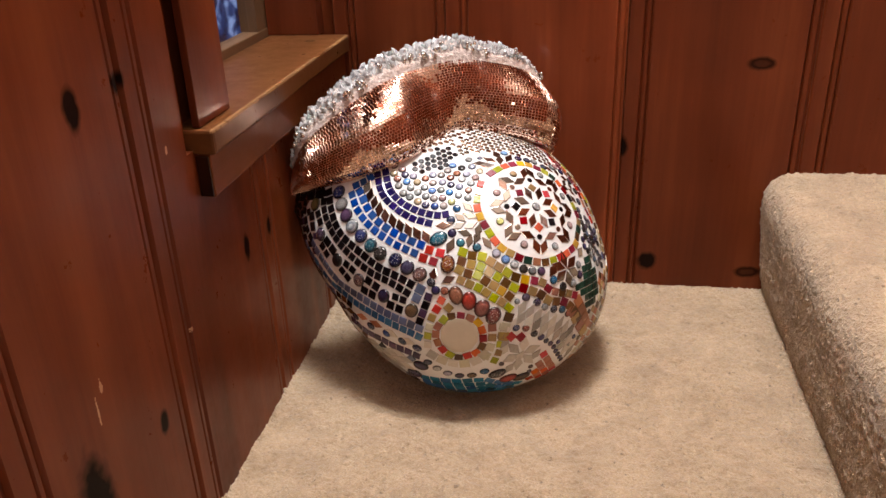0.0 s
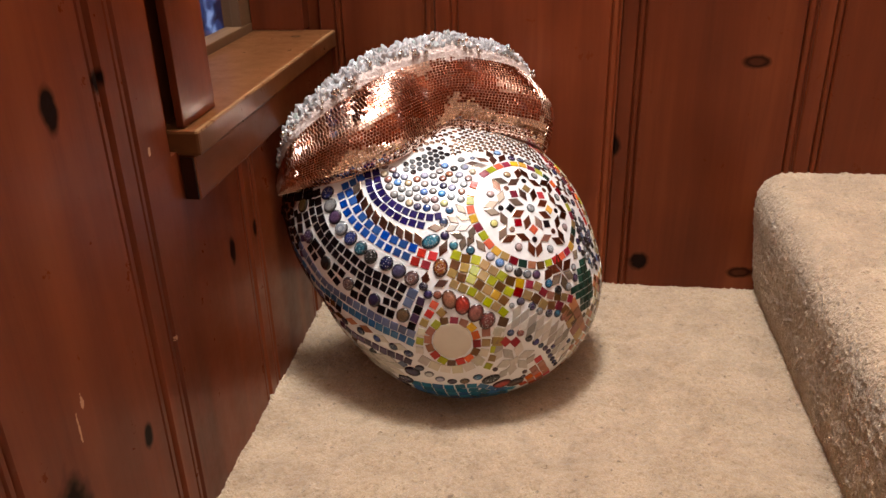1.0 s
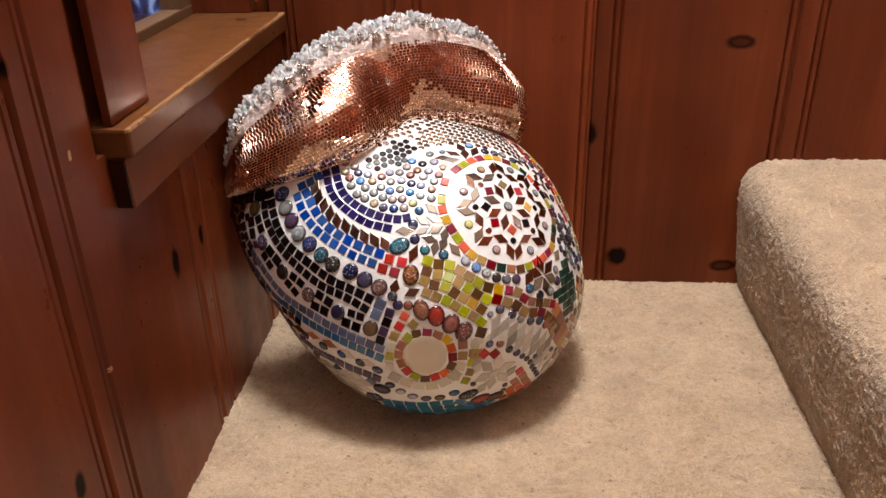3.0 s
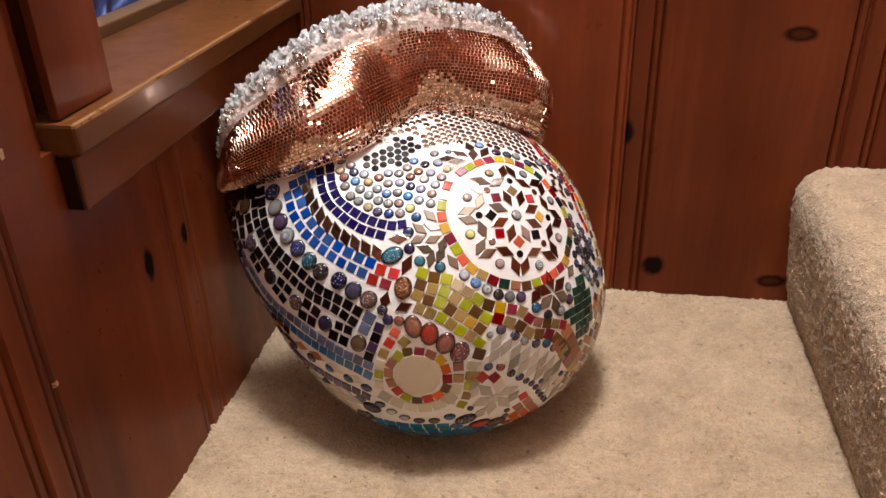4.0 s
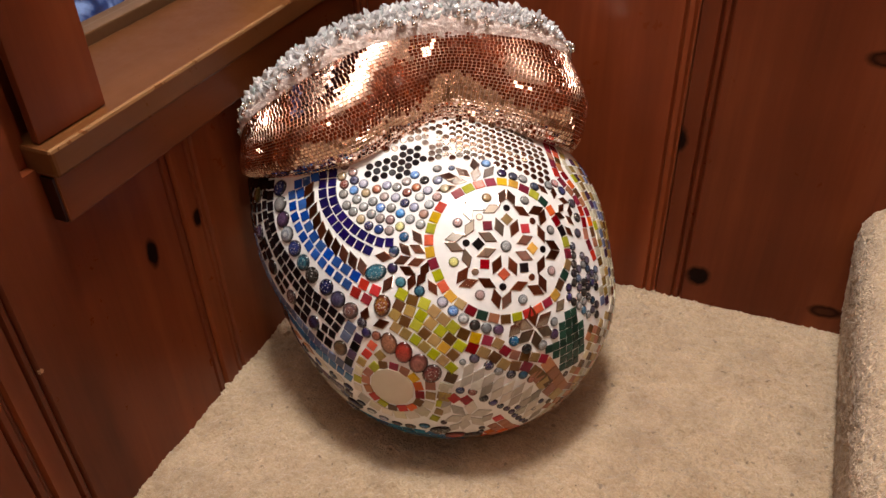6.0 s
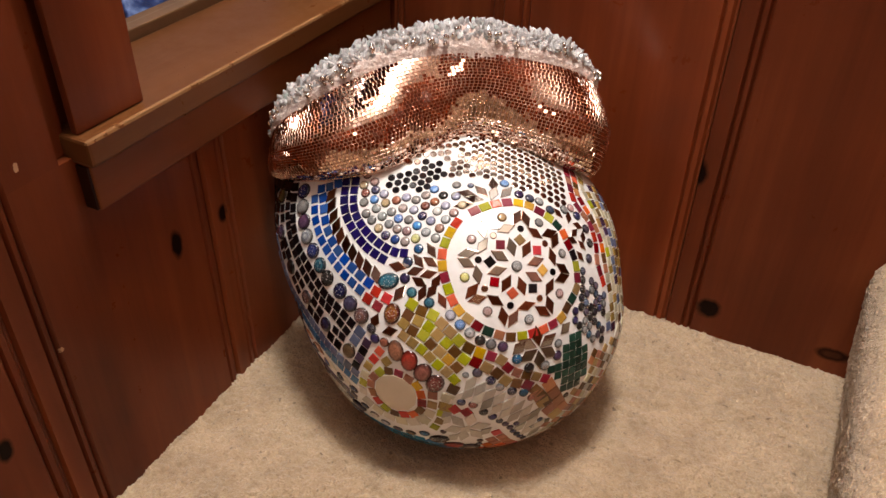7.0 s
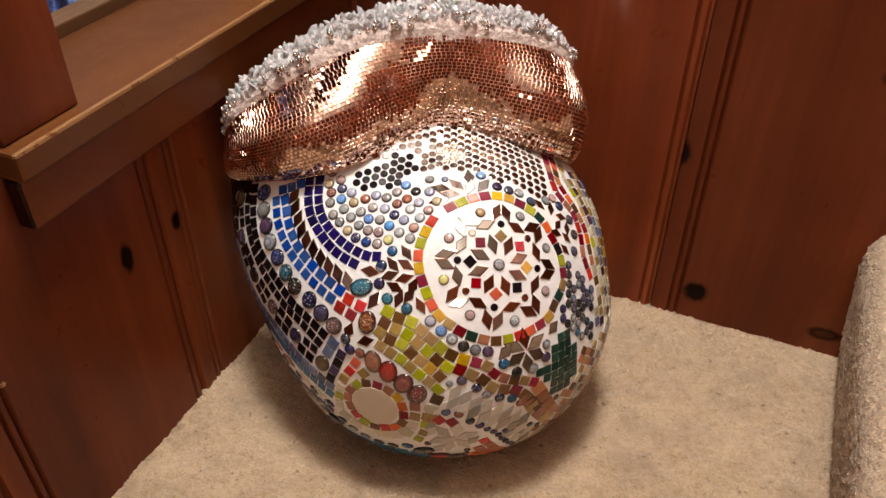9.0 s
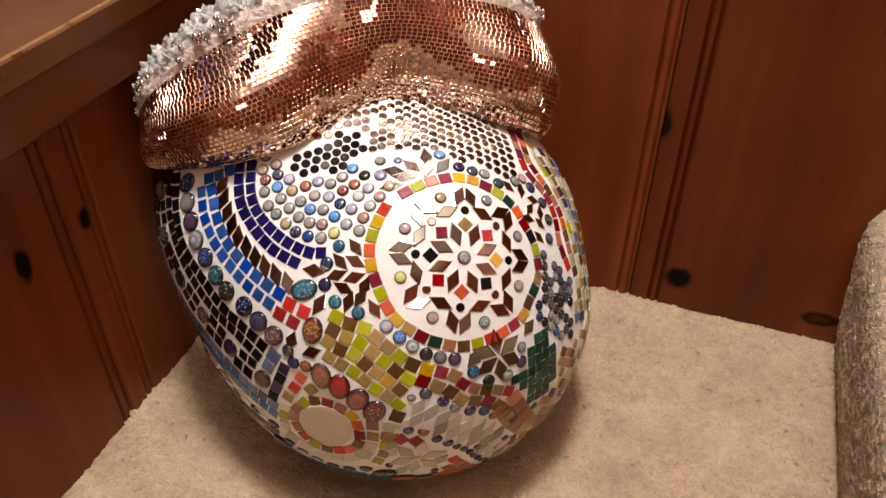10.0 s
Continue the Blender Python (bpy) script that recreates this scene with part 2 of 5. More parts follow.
for gem_name, gem_stops in {
    "gem": [(0.0, (0.26, 0.27, 0.25)), (0.12, (0.62, 0.62, 0.58)), (0.22, (0.03, 0.24, 0.75)), (0.32, (0.80, 0.80, 0.76)), (0.43, (0.20, 0.15, 0.11)), (0.52, (0.80, 0.26, 0.25)), (0.60, (0.42, 0.43, 0.41)), (0.70, (0.10, 0.07, 0.10)), (0.80, (0.66, 0.63, 0.52)), (0.90, (0.22, 0.27, 0.46)), (1.0, (0.72, 0.64, 0.20))],
    "mottled_gem": [(0.0, (0.13, 0.065, 0.055)), (0.4, (0.20, 0.10, 0.075)), (0.7, (0.08, 0.06, 0.09)), (1.0, (0.17, 0.09, 0.06))],
    "star_gem": [(0.0, (0.22, 0.06, 0.02)), (0.35, (0.34, 0.17, 0.03)), (0.6, (0.05, 0.02, 0.09)), (1.0, (0.20, 0.03, 0.02))],
    "navy_gem": [(0.0, (0.012, 0.016, 0.075)), (0.5, (0.030, 0.045, 0.17)), (1.0, (0.010, 0.012, 0.05))],
    "grey_gem": [(0.0, (0.22, 0.23, 0.24)), (0.35, (0.36, 0.37, 0.35)), (0.7, (0.15, 0.16, 0.17)), (1.0, (0.28, 0.27, 0.25))],
    "violet_gem": [(0.0, (0.045, 0.03, 0.075)), (0.5, (0.10, 0.055, 0.11)), (1.0, (0.025, 0.02, 0.05))],
    "spotted_gem": [(0.0, (0.42, 0.48, 0.56)), (0.3, (0.04, 0.06, 0.12)), (0.5, (0.55, 0.58, 0.58)), (0.7, (0.05, 0.06, 0.07)), (1.0, (0.40, 0.42, 0.40))],
    "teal_gem": [(0.0, (0.02, 0.10, 0.16)), (0.4, (0.06, 0.24, 0.30)), (0.7, (0.02, 0.05, 0.10)), (1.0, (0.04, 0.18, 0.22))],
    "black_gem": [(0.0, (0.010, 0.010, 0.012)), (0.5, (0.045, 0.04, 0.035)), (1.0, (0.015, 0.014, 0.016))],
    "sky_gem": [(0.0, (0.05, 0.16, 0.50)), (0.4, (0.16, 0.34, 0.68)), (0.7, (0.03, 0.24, 0.60)), (1.0, (0.24, 0.40, 0.66))],
    "rose_gem": [(0.0, (0.36, 0.21, 0.19)), (0.4, (0.50, 0.36, 0.34)), (0.7, (0.20, 0.11, 0.12)), (1.0, (0.44, 0.30, 0.26))],
    "amber_gem": [(0.0, (0.42, 0.32, 0.18)), (0.35, (0.55, 0.48, 0.33)), (0.6, (0.26, 0.14, 0.09)), (1.0, (0.40, 0.26, 0.13))],
    "lilac_gem": [(0.0, (0.36, 0.37, 0.50)), (0.5, (0.50, 0.50, 0.58)), (1.0, (0.26, 0.28, 0.42))],
    "mauve_gem": [(0.0, (0.30, 0.24, 0.23)), (0.5, (0.42, 0.36, 0.33)), (1.0, (0.20, 0.16, 0.16))],
    "lemon_gem": [(0.0, (0.66, 0.64, 0.22)), (1.0, (0.58, 0.58, 0.28))],
    "white_gem": [(0.0, (0.62, 0.63, 0.60)), (1.0, (0.50, 0.52, 0.50))],
    "peach_gem": [(0.0, (0.34, 0.12, 0.06)), (0.5, (0.32, 0.17, 0.10)), (1.0, (0.30, 0.09, 0.05))],
    "ruby_gem": [(0.0, (0.42, 0.035, 0.02)), (0.5, (0.30, 0.02, 0.015)), (1.0, (0.38, 0.05, 0.03))],
    "ringed_gem": [(0.0, (0.30, 0.06, 0.04)), (0.3, (0.36, 0.20, 0.16)), (0.5, (0.12, 0.015, 0.015)), (0.7, (0.33, 0.13, 0.10)), (1.0, (0.14, 0.02, 0.015))],
    "dark_gem": [(0.0, (0.0106, 0.0106, 0.0252)), (0.25, (0.06, 0.0419, 0.143)), (0.5, (0.0106, 0.0478, 0.086)), (0.75, (0.114, 0.0928, 0.128)), (1.0, (0.0201, 0.0201, 0.0201))],
    "blue_gem": [(0.0, (0.0201, 0.0152, 0.06)), (0.25, (0.0201, 0.06, 0.237)), (0.5, (0.0106, 0.128, 0.221)), (0.75, (0.128, 0.158, 0.237)), (1.0, (0.0362, 0.0106, 0.0478))],
    "red_gem": [(0.0, (0.24, 0.05, 0.04)), (0.25, (0.40, 0.24, 0.18)), (0.5, (0.16, 0.02, 0.015)), (0.75, (0.36, 0.13, 0.08)), (1.0, (0.12, 0.012, 0.012))],
    "earth_gem": [(0.0, (0.0478, 0.0538, 0.0419)), (0.4, (0.173, 0.0793, 0.0664)), (0.7, (0.128, 0.0997, 0.0306)), (1.0, (0.0664, 0.0201, 0.0306))],
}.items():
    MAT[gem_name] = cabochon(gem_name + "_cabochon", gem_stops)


def crystal_material():
    m = Nodes("clear_quartz")
    c = m.chance()
    col = m.ramp(c, [(0.0, (0.78, 0.77, 0.76)), (0.6, (0.92, 0.91, 0.90)), (0.9, (0.96, 0.95, 0.94)), (1.0, (0.68, 0.82, 0.77))])
    return m.set(Base_Color=col, Roughness=0.06, Transmission_Weight=0.45, IOR=1.5, Specular_IOR_Level=0.7, Coat_Weight=0.6, Coat_Roughness=0.02)


def fleece_material():
    m = Nodes("pink_quartz_grit")
    p = m.add("NewGeometry").outputs["Position"]
    n = m.noise(p, 330.0, 3.0, 0.7)
    col = m.ramp(n, [(0.3, (0.52, 0.36, 0.30)), (0.6, (0.78, 0.66, 0.60)), (0.8, (0.90, 0.86, 0.84))])
    m.bump(n, 0.8, 0.004)
    return m.set(Base_Color=col, Roughness=0.55)


MAT["crystal"] = crystal_material()
MAT["grit"] = fleece_material()

# ---- mesh helpers ----


def box(bm, x0, x1, y0, y1, z0, z1, bevel=0.0):
    made = bmesh.ops.create_cube(bm, size=1.0)
    for v in made["verts"]:
        v.co = Vector((x0 if v.co.x < 0 else x1, y0 if v.co.y < 0 else y1, z0 if v.co.z < 0 else z1))
    if bevel:
        edges = list({e for v in made["verts"] for e in v.link_edges})
        bmesh.ops.bevel(bm, geom=edges, offset=bevel, segments=2, affect="EDGES", profile=0.6)
    return bm


def mesh_of(name, bm, material, smooth=False):
    bmesh.ops.recalc_face_normals(bm, faces=bm.faces)
    data = bpy.data.meshes.new(name)
    bm.to_mesh(data)
    bm.free()
    if material:
        data.materials.append(material)
    if smooth:
        data.shade_smooth()
    return data


def part(name, bm, material, parent, label="", smooth=False):
    ob = new(name, mesh_of(name, bm, material, smooth))
    ob.parent = parent
    return tagged(ob, label=label)


def whole(name, bm, material, label, category, kind="", smooth=False):
    return tagged(new(name, mesh_of(name, bm, material, smooth)), label, category, "", kind)


def boxed(x0, x1, y0, y1, z0, z1, bevel=0.0):
    return box(bmesh.new(), x0, x1, y0, y1, z0, z1, bevel)


def grid_mesh(name, pts, material, closed_u=False, smooth=True):
    """A sheet from an array of points, rows by columns."""
    rows, cols = pts.shape[:2]
    faces = []
    for i in range(rows - 1):
        for j in range(cols - (0 if closed_u else 1)):
            k = (j + 1) % cols
            faces.append((i * cols + j, i * cols + k, (i + 1) * cols + k, (i + 1) * cols + j))
    data = bpy.data.meshes.new(name)
    data.from_pydata(pts.reshape(-1, 3).tolist(), [], faces)
    if material:
        data.materials.append(material)
    if smooth:
        data.shade_smooth()
    return data


def rough_field(rows, cols, seed, passes):
    """Random numbers smoothed over a grid."""
    g = np.random.default_rng(seed).normal(size=(rows, cols))
    for _ in range(passes):
        g = (g + np.roll(g, 1, 0) + np.roll(g, -1, 0) + np.roll(g, 1, 1) + np.roll(g, -1, 1)) / 5
    return g / g.std()


# ---- the large structure ----
X0, Y1, XR, YB = -0.352, 1.137, 1.60, -1.50      # left wall, back wall, and the plain walls that close the room
SILL_Z, WIN_Y0, WIN_Y1, WIN_TOP = 0.392, 0.729, 1.127, 1.30
GLASS_X = -0.449

KNOTS_LEFT = [(X0, 0.514, 0.161, 0.007, 0.011), (X0, 0.807, 0.229, 0.007, 0.010), (X0, 0.738, 0.232, 0.007, 0.016),
              (X0, 0.550, 0.462, 0.009, 0.009), (X0, 0.484, 0.459, 0.009, 0.016), (X0, 0.405, 0.155, 0.020, 0.050)]
CHIPS = [(X0, 0.604, 0.389, 0.0035, 0.006), (X0, 0.590, 0.213, 0.003, 0.004), (X0, 0.441, 0.250, 0.003, 0.009), (X0, 0.431, 0.231, 0.0016, 0.020)]
KNOTS_BACK = [(0.071, Y1, 0.227, 0.010, 0.016), (0.122, Y1, 0.042, 0.014, 0.014), (0.256, Y1, 0.349, 0.017, 0.009, True), (0.273, Y1, 0.029, 0.018, 0.009, True)]
MAT["pine_left"] = pine("pine_left_wall", "z", KNOTS_LEFT, chips=CHIPS)
MAT["pine_back"] = pine("pine_back_wall", "z", KNOTS_BACK)
MAT["pine_orange"] = pine("pine_orange_board", "z", [], 1.4)
MAT["pine"] = pine("pine_boards", "z")
MAT["pine_sill"] = pine("pine_sill_board", "y", [(-0.372, 1.085, SILL_Z, 0.008, 0.02, True)], 0.46, 0.36, True)
MAT["pine_apron"] = pine("pine_apron_board", "y", [], 0.85, 0.28)
# very low tone: the shade on the apron's end is put into the colour
MAT["end_grain_shade"] = pine("dark_end_grain", "x", [], 0.12)


def plank(name, width, z0, z1, material, parent, place, cut=0.0):
    """A panelling board with a flat strip and two beaded double grooves; u runs across the board, w out of the wall."""
    d = 0.0045
    prof = [(0.0, -d), (0.002, 0.0), (0.020, 0.0), (0.0225, -d), (0.025, -0.001), (0.029, -0.001), (0.0315, -d), (0.0345, 0.0),
            (width - 0.016, 0.0), (width - 0.0135, -d), (width - 0.011, -0.001), (width - 0.006, -0.001), (width - 0.003, -d), (width - 0.0006, -d),
            (width - 0.0006, -0.018), (0.0, -0.018)]
    if cut:
        prof = [q for q in prof if q[0] < cut] + [(cut, 0.0), (cut, -0.018), (0.0, -0.018)]
        prof = [q for k, q in enumerate(prof) if k == len(prof) - 1 or q != (0.0, -0.018)]
    bm = bmesh.new()
    rings = [[bm.verts.new(place(u, w, z)) for u, w in prof] for z in (z0, z1)]
    n = len(prof)
    for i in range(n):
        bm.faces.new((rings[0][i], rings[0][(i + 1) % n], rings[1][(i + 1) % n], rings[1][i]))
    bm.faces.new(rings[0])
    bm.faces.new(rings[1][::-1])
    return part(name, bm, material, parent)


def on_left(y0):
    return lambda u, w, z: (X0 + w, y0 + u, z)


def on_back(x0):
    return lambda u, w, z: (x0 + u, Y1 - w, z)


# floor of the landing, as a piled sheet with a real nap
def nap(rows, cols, seed, gentle=1.0):
    """Height of cut pile: tufts a few millimetres wide on a gentle unevenness."""
    h = rough_field(rows, cols, seed, 1)
    h = np.where(h > -0.9, h, -0.9)
    return 0.00075 * h + gentle * 0.0006 * rough_field(rows, cols, seed + 1, 6) + gentle * 0.0008 * rough_field(rows, cols, seed + 2, 40)


def floor_sheet():
    xs, ys = np.arange(X0 - 0.012, 0.3305, 0.0017), np.arange(0.50, Y1 + 0.010, 0.0017)
    gx, gy = np.meshgrid(xs, ys)
    h = nap(*gx.shape, 3)
    near = np.minimum(gx - X0, Y1 - gy)
    h = h + np.exp(-np.maximum(near, 0) / 0.006) * (0.0010 + 0.0008 * rough_field(*gx.shape, 8, 1)) + 0.0035 * np.exp(-np.maximum(gx - X0, 0) / 0.008)
    return grid_mesh("floor", np.stack([gx, gy, h - h.mean() - 0.0005], -1), MAT["carpet"])


floor = tagged(new("floor", floor_sheet()), "beige cut-pile carpet on the stair landing", "floor", "", "structure")
whole("floor_behind", boxed(X0 - 0.012, 0.3305, YB, 0.50, -0.03, -0.001), MAT["carpet"], "beige carpet of the landing behind the view", "floor", "structure")
whole("floor_base", boxed(X0 - 0.02, XR, YB, Y1 + 0.01, -0.08, -0.032), MAT["plain_ceiling"], "bare subfloor under the carpet", "floor", "structure")


def step_sheet():
    """A carpeted step with a rounded nose that hangs over its riser."""
    prof = [(0.301, -0.010), (0.2975, 0.006), (0.2935, 0.022), (0.2895, 0.050), (0.2875, 0.075), (0.2828, 0.115), (0.2800, 0.141), (0.2803, 0.158), (0.2832, 0.169), (0.291, 0.181), (0.305, 0.1885), (0.325, 0.191), (0.40, 0.192), (0.60, 0.192)]
    p = np.array(prof)
    cum = np.r_[0, np.cumsum(np.linalg.norm(np.diff(p, axis=0), axis=1))]
    s = np.arange(0, cum[-1], 0.0018)
    px, pz = np.interp(s, cum, p[:, 0]), np.interp(s, cum, p[:, 1])
    for _ in range(16):
        px[1:-1] = (px[:-2] + 2 * px[1:-1] + px[2:]) / 4
        pz[1:-1] = (pz[:-2] + 2 * pz[1:-1] + pz[2:]) / 4
    tx, tz = np.gradient(px), np.gradient(pz)
    ln = np.hypot(tx, tz)
    nx, nz = -tz / ln, tx / ln
    ys = np.arange(0.40, Y1 + 0.010, 0.0018)
    h = 0.95 * nap(len(s), len(ys), 7, 0.25)
    pts = np.stack([px[:, None] + nx[:, None] * h, np.broadcast_to(ys, h.shape), pz[:, None] + nz[:, None] * h], -1)
    return grid_mesh("step", pts, MAT["carpet"])


step = tagged(new("step", step_sheet()), "carpeted beige stair step with rounded nose", "step", "", "structure")
whole("step_rest", boxed(0.60, XR, YB, Y1, -0.03, 0.191), MAT["carpet"], "beige carpet of the upper floor", "step", "structure")
whole("step_behind", boxed(0.275, 0.60, YB, 0.40, -0.03, 0.190, 0.025), MAT["carpet"], "beige carpeted step behind the view", "step", "structure")

# walls: a backing with the opening, and boards on it
wall_west = tagged(new("wall_west"), "knotty red-brown pine panelling with a window", "wall", "", "structure")
part("backing", boxed(X0 - 0.12, X0 - 0.018, YB, WIN_Y0, -0.05, CEIL), MAT["pine"], wall_west)
part("backing", boxed(X0 - 0.12, X0 - 0.018, WIN_Y0, Y1 + 0.12, -0.05, SILL_Z - 0.024), MAT["pine"], wall_west)
part("backing", boxed(X0 - 0.12, X0 - 0.018, WIN_Y0, Y1 + 0.12, WIN_TOP, CEIL), MAT["pine"], wall_west)
for y0, y1 in ((0.328, 0.555), (0.100, 0.328), (-0.14, 0.100), (-0.40, -0.14), (-0.68, -0.40), (-0.96, -0.68), (-1.24, -0.96), (-1.49, -1.24)):
    plank("plank", y1 - y0, 0.0, CEIL, MAT["pine_left"], wall_west, on_left(y0))
plank("plank", 0.790 - 0.555, SILL_Z - 0.02, CEIL, MAT["pine_left"], wall_west, on_left(0.555), 0.639 - 0.555)
plank("plank", 0.790 - 0.555, 0.0, SILL_Z - 0.02, MAT["pine_left"], wall_west, on_left(0.555))
plank("plank", 1.000 - 0.790, 0.0, SILL_Z - 0.02, MAT["pine_left"], wall_west, on_left(0.790))
plank("plank", Y1 + 0.018 - 1.000, 0.0, SILL_Z - 0.02, MAT["pine_left"], wall_west, on_left(1.000))
for y0, y1 in ((0.658, 0.90), (0.90, Y1 + 0.018)):
    plank("plank", y1 - y0, WIN_TOP + 0.06, CEIL, MAT["pine_left"], wall_west, on_left(y0))

wall_north = tagged(new("wall_north"), "knotty red-brown pine panelling behind the sculpture", "wall", "", "structure")
part("backing", boxed(GLASS_X - 0.031, XR, Y1 + 0.018, Y1 + 0.10, -0.05, CEIL), MAT["pine"], wall_north)
for x0, x1 in ((-0.186, 0.072), (0.072, 0.325), (0.325, 0.585), (0.585, 0.85), (0.85, 1.12), (1.12, 1.40), (1.40, XR)):
    plank("plank", x1 - x0, 0.0 if x0 < 0.3 else 0.15, CEIL, MAT["pine_orange" if x0 == -0.186 else "pine_back"], wall_north, on_back(x0))
plank("plank", -0.186 - X0, 0.0, CEIL, MAT["pine_back"], wall_north, on_back(X0))

wall_south = tagged(new("wall_south"), "plain red-brown pine panelling", "wall", "", "structure")
part("panel", boxed(X0 - 0.12, XR, YB - 0.10, YB, -0.05, CEIL), MAT["pine"], wall_south)
wall_east = tagged(new("wall_east"), "plain red-brown pine panelling", "wall", "", "structure")
part("panel", boxed(XR, XR + 0.10, YB - 0.10, Y1 + 0.10, -0.05, CEIL), MAT["pine"], wall_east)
whole("ceiling", boxed(X0 - 0.12, XR + 0.10, YB - 0.10, Y1 + 0.12, CEIL, CEIL + 0.08), MAT["plain_ceiling"], "cream painted ceiling", "ceiling", "structure")

# window in the west wall
window = tagged(new("window_1"), "small window with pine casing and worn sill", "window", "", "structure")
part("sill", boxed(GLASS_X, -0.329, 0.652, Y1 - 0.001, SILL_Z - 0.024, SILL_Z, 0.003), MAT["pine_sill"], window, "worn lighter pine sill board")
part("apron", boxed(X0 + 0.001, -0.337, 0.655, Y1 - 0.001, 0.324, SILL_Z - 0.025, 0.002), MAT["pine_apron"], window)
part("filler_strip", boxed(X0 - 0.017, X0 - 0.008, 0.6395, 0.6565, SILL_Z - 0.019, WIN_TOP + 0.06), MAT["pine"], window)
# thin cap that carries the painted shade of the apron's end
part("apron_end", boxed(X0 + 0.001, -0.3385, 0.6525, 0.6549, 0.326, SILL_Z - 0.026), MAT["end_grain_shade"], window, "end grain, darkened for its shade")
part("casing", boxed(X0 + 0.001, -0.3435, 0.657, WIN_Y0, SILL_Z + 0.001, WIN_TOP + 0.06, 0.001), MAT["pine"], window)
part("casing", boxed(X0 + 0.001, -0.3435, WIN_Y0 + 0.001, Y1 - 0.001, WIN_TOP, WIN_TOP + 0.06, 0.002), MAT["pine"], window)
part("reveal", boxed(GLASS_X, X0, WIN_Y0 - 0.02, WIN_Y0 - 0.001, SILL_Z + 0.001, WIN_TOP), MAT["pine"], window)
part("reveal", boxed(GLASS_X, X0 - 0.02, WIN_Y1, Y1 + 0.017, SILL_Z + 0.001, WIN_TOP), MAT["pine"], window)
part("reveal", boxed(GLASS_X, X0, WIN_Y0, WIN_Y1, WIN_TOP - 0.02, WIN_TOP - 0.001), MAT["pine"], window)
MAT["sash"] = plaster_material("weathered_brown_wood", 0.125, 0.060, 0.024, 0.5)
sash = part("sash", boxed(GLASS_X - 0.03, GLASS_X - 0.001, WIN_Y0 - 0.02, Y1 + 0.017, SILL_Z - 0.02, SILL_Z + 0.011, 0.002), MAT["sash"], window, "brown weathered wooden sash frame")
part("stile", boxed(GLASS_X - 0.03, GLASS_X - 0.002, WIN_Y1 - 0.035, Y1 + 0.016, SILL_Z + 0.0115, WIN_TOP), MAT["sash"], sash)
part("stile", boxed(GLASS_X - 0.03, GLASS_X - 0.002, WIN_Y0 - 0.02, WIN_Y0 + 0.015, SILL_Z + 0.0115, WIN_TOP), MAT["sash"], sash)


def pane_material():
    m = Nodes("window_glass")
    return m.set(Base_Color=rgb(1, 1, 1), Roughness=0.02, Transmission_Weight=1.0, IOR=1.45)


pane = part("pane", boxed(GLASS_X - 0.018, GLASS_X - 0.014, WIN_Y0 + 0.014, WIN_Y1 - 0.034, SILL_Z + 0.0105, WIN_TOP), pane_material(), window)
pane.visible_shadow = False


def dusk_material():
    """Blue dusk with pale snow on branches."""
    m = Nodes("blue_dusk")
    p = m.add("NewGeometry").outputs["Position"]
    n = m.noise(p, 6.0, 3.0, 0.5, 0.9)
    col = m.ramp(n, [(0.42, (0.006, 0.010, 0.030)), (0.53, (0.024, 0.052, 0.17)), (0.63, (0.26, 0.36, 0.66))])
    return m.set(Base_Color=rgb(0, 0, 0), Roughness=1.0, Emission_Color=col, Emission_Strength=1.0)


whole("backdrop", boxed(-2.2, -2.15, -0.5, 5.5, -2.5, 2.5), dusk_material(), "blue dusk with snowy branches outside", "backdrop", "structure")

# ceiling lamps, none in view; the low third one is added fill


MAT["brass"] = mirror_tile("brass", 0.70, 0.48, 0.20, 0.2, 0.1)
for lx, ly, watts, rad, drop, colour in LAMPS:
    lamp = tagged(new("ceiling_lamp"), "added brass holder of an unseen light globe", "lamp", "ceiling lamps")
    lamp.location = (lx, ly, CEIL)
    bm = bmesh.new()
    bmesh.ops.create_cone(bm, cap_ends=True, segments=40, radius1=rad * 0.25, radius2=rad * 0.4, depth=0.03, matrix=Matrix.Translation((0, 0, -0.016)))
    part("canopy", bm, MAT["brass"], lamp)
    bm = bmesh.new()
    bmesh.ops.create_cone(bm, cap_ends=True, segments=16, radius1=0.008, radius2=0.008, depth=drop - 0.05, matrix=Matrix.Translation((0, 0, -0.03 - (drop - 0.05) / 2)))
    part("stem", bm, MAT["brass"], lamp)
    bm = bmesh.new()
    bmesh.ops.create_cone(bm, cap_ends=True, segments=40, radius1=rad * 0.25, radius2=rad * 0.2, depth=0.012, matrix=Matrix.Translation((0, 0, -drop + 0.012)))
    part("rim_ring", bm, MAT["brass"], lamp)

# ---- the mosaic sculpture ----
C = np.array([-0.125, 0.915, 0.155])
F = np.array([[0.8090, 0.5878, 0.0], [-0.2760, 0.3798, 0.8829], [0.5190, -0.7143, 0.4695]])     # right, up, outward
COEF = np.array([0.2591, -0.0373, 0.0377, -0.0204, -0.0073, 0.0019, 0.1117, -0.1063, -0.2729, 0.0383, -0.0346, -0.0111, 0.0116, -0.0551, 0.0508, 0.1723, -0.0702, -0.09, -0.015, -0.0105, -0.074, 0.0164, -0.1413])


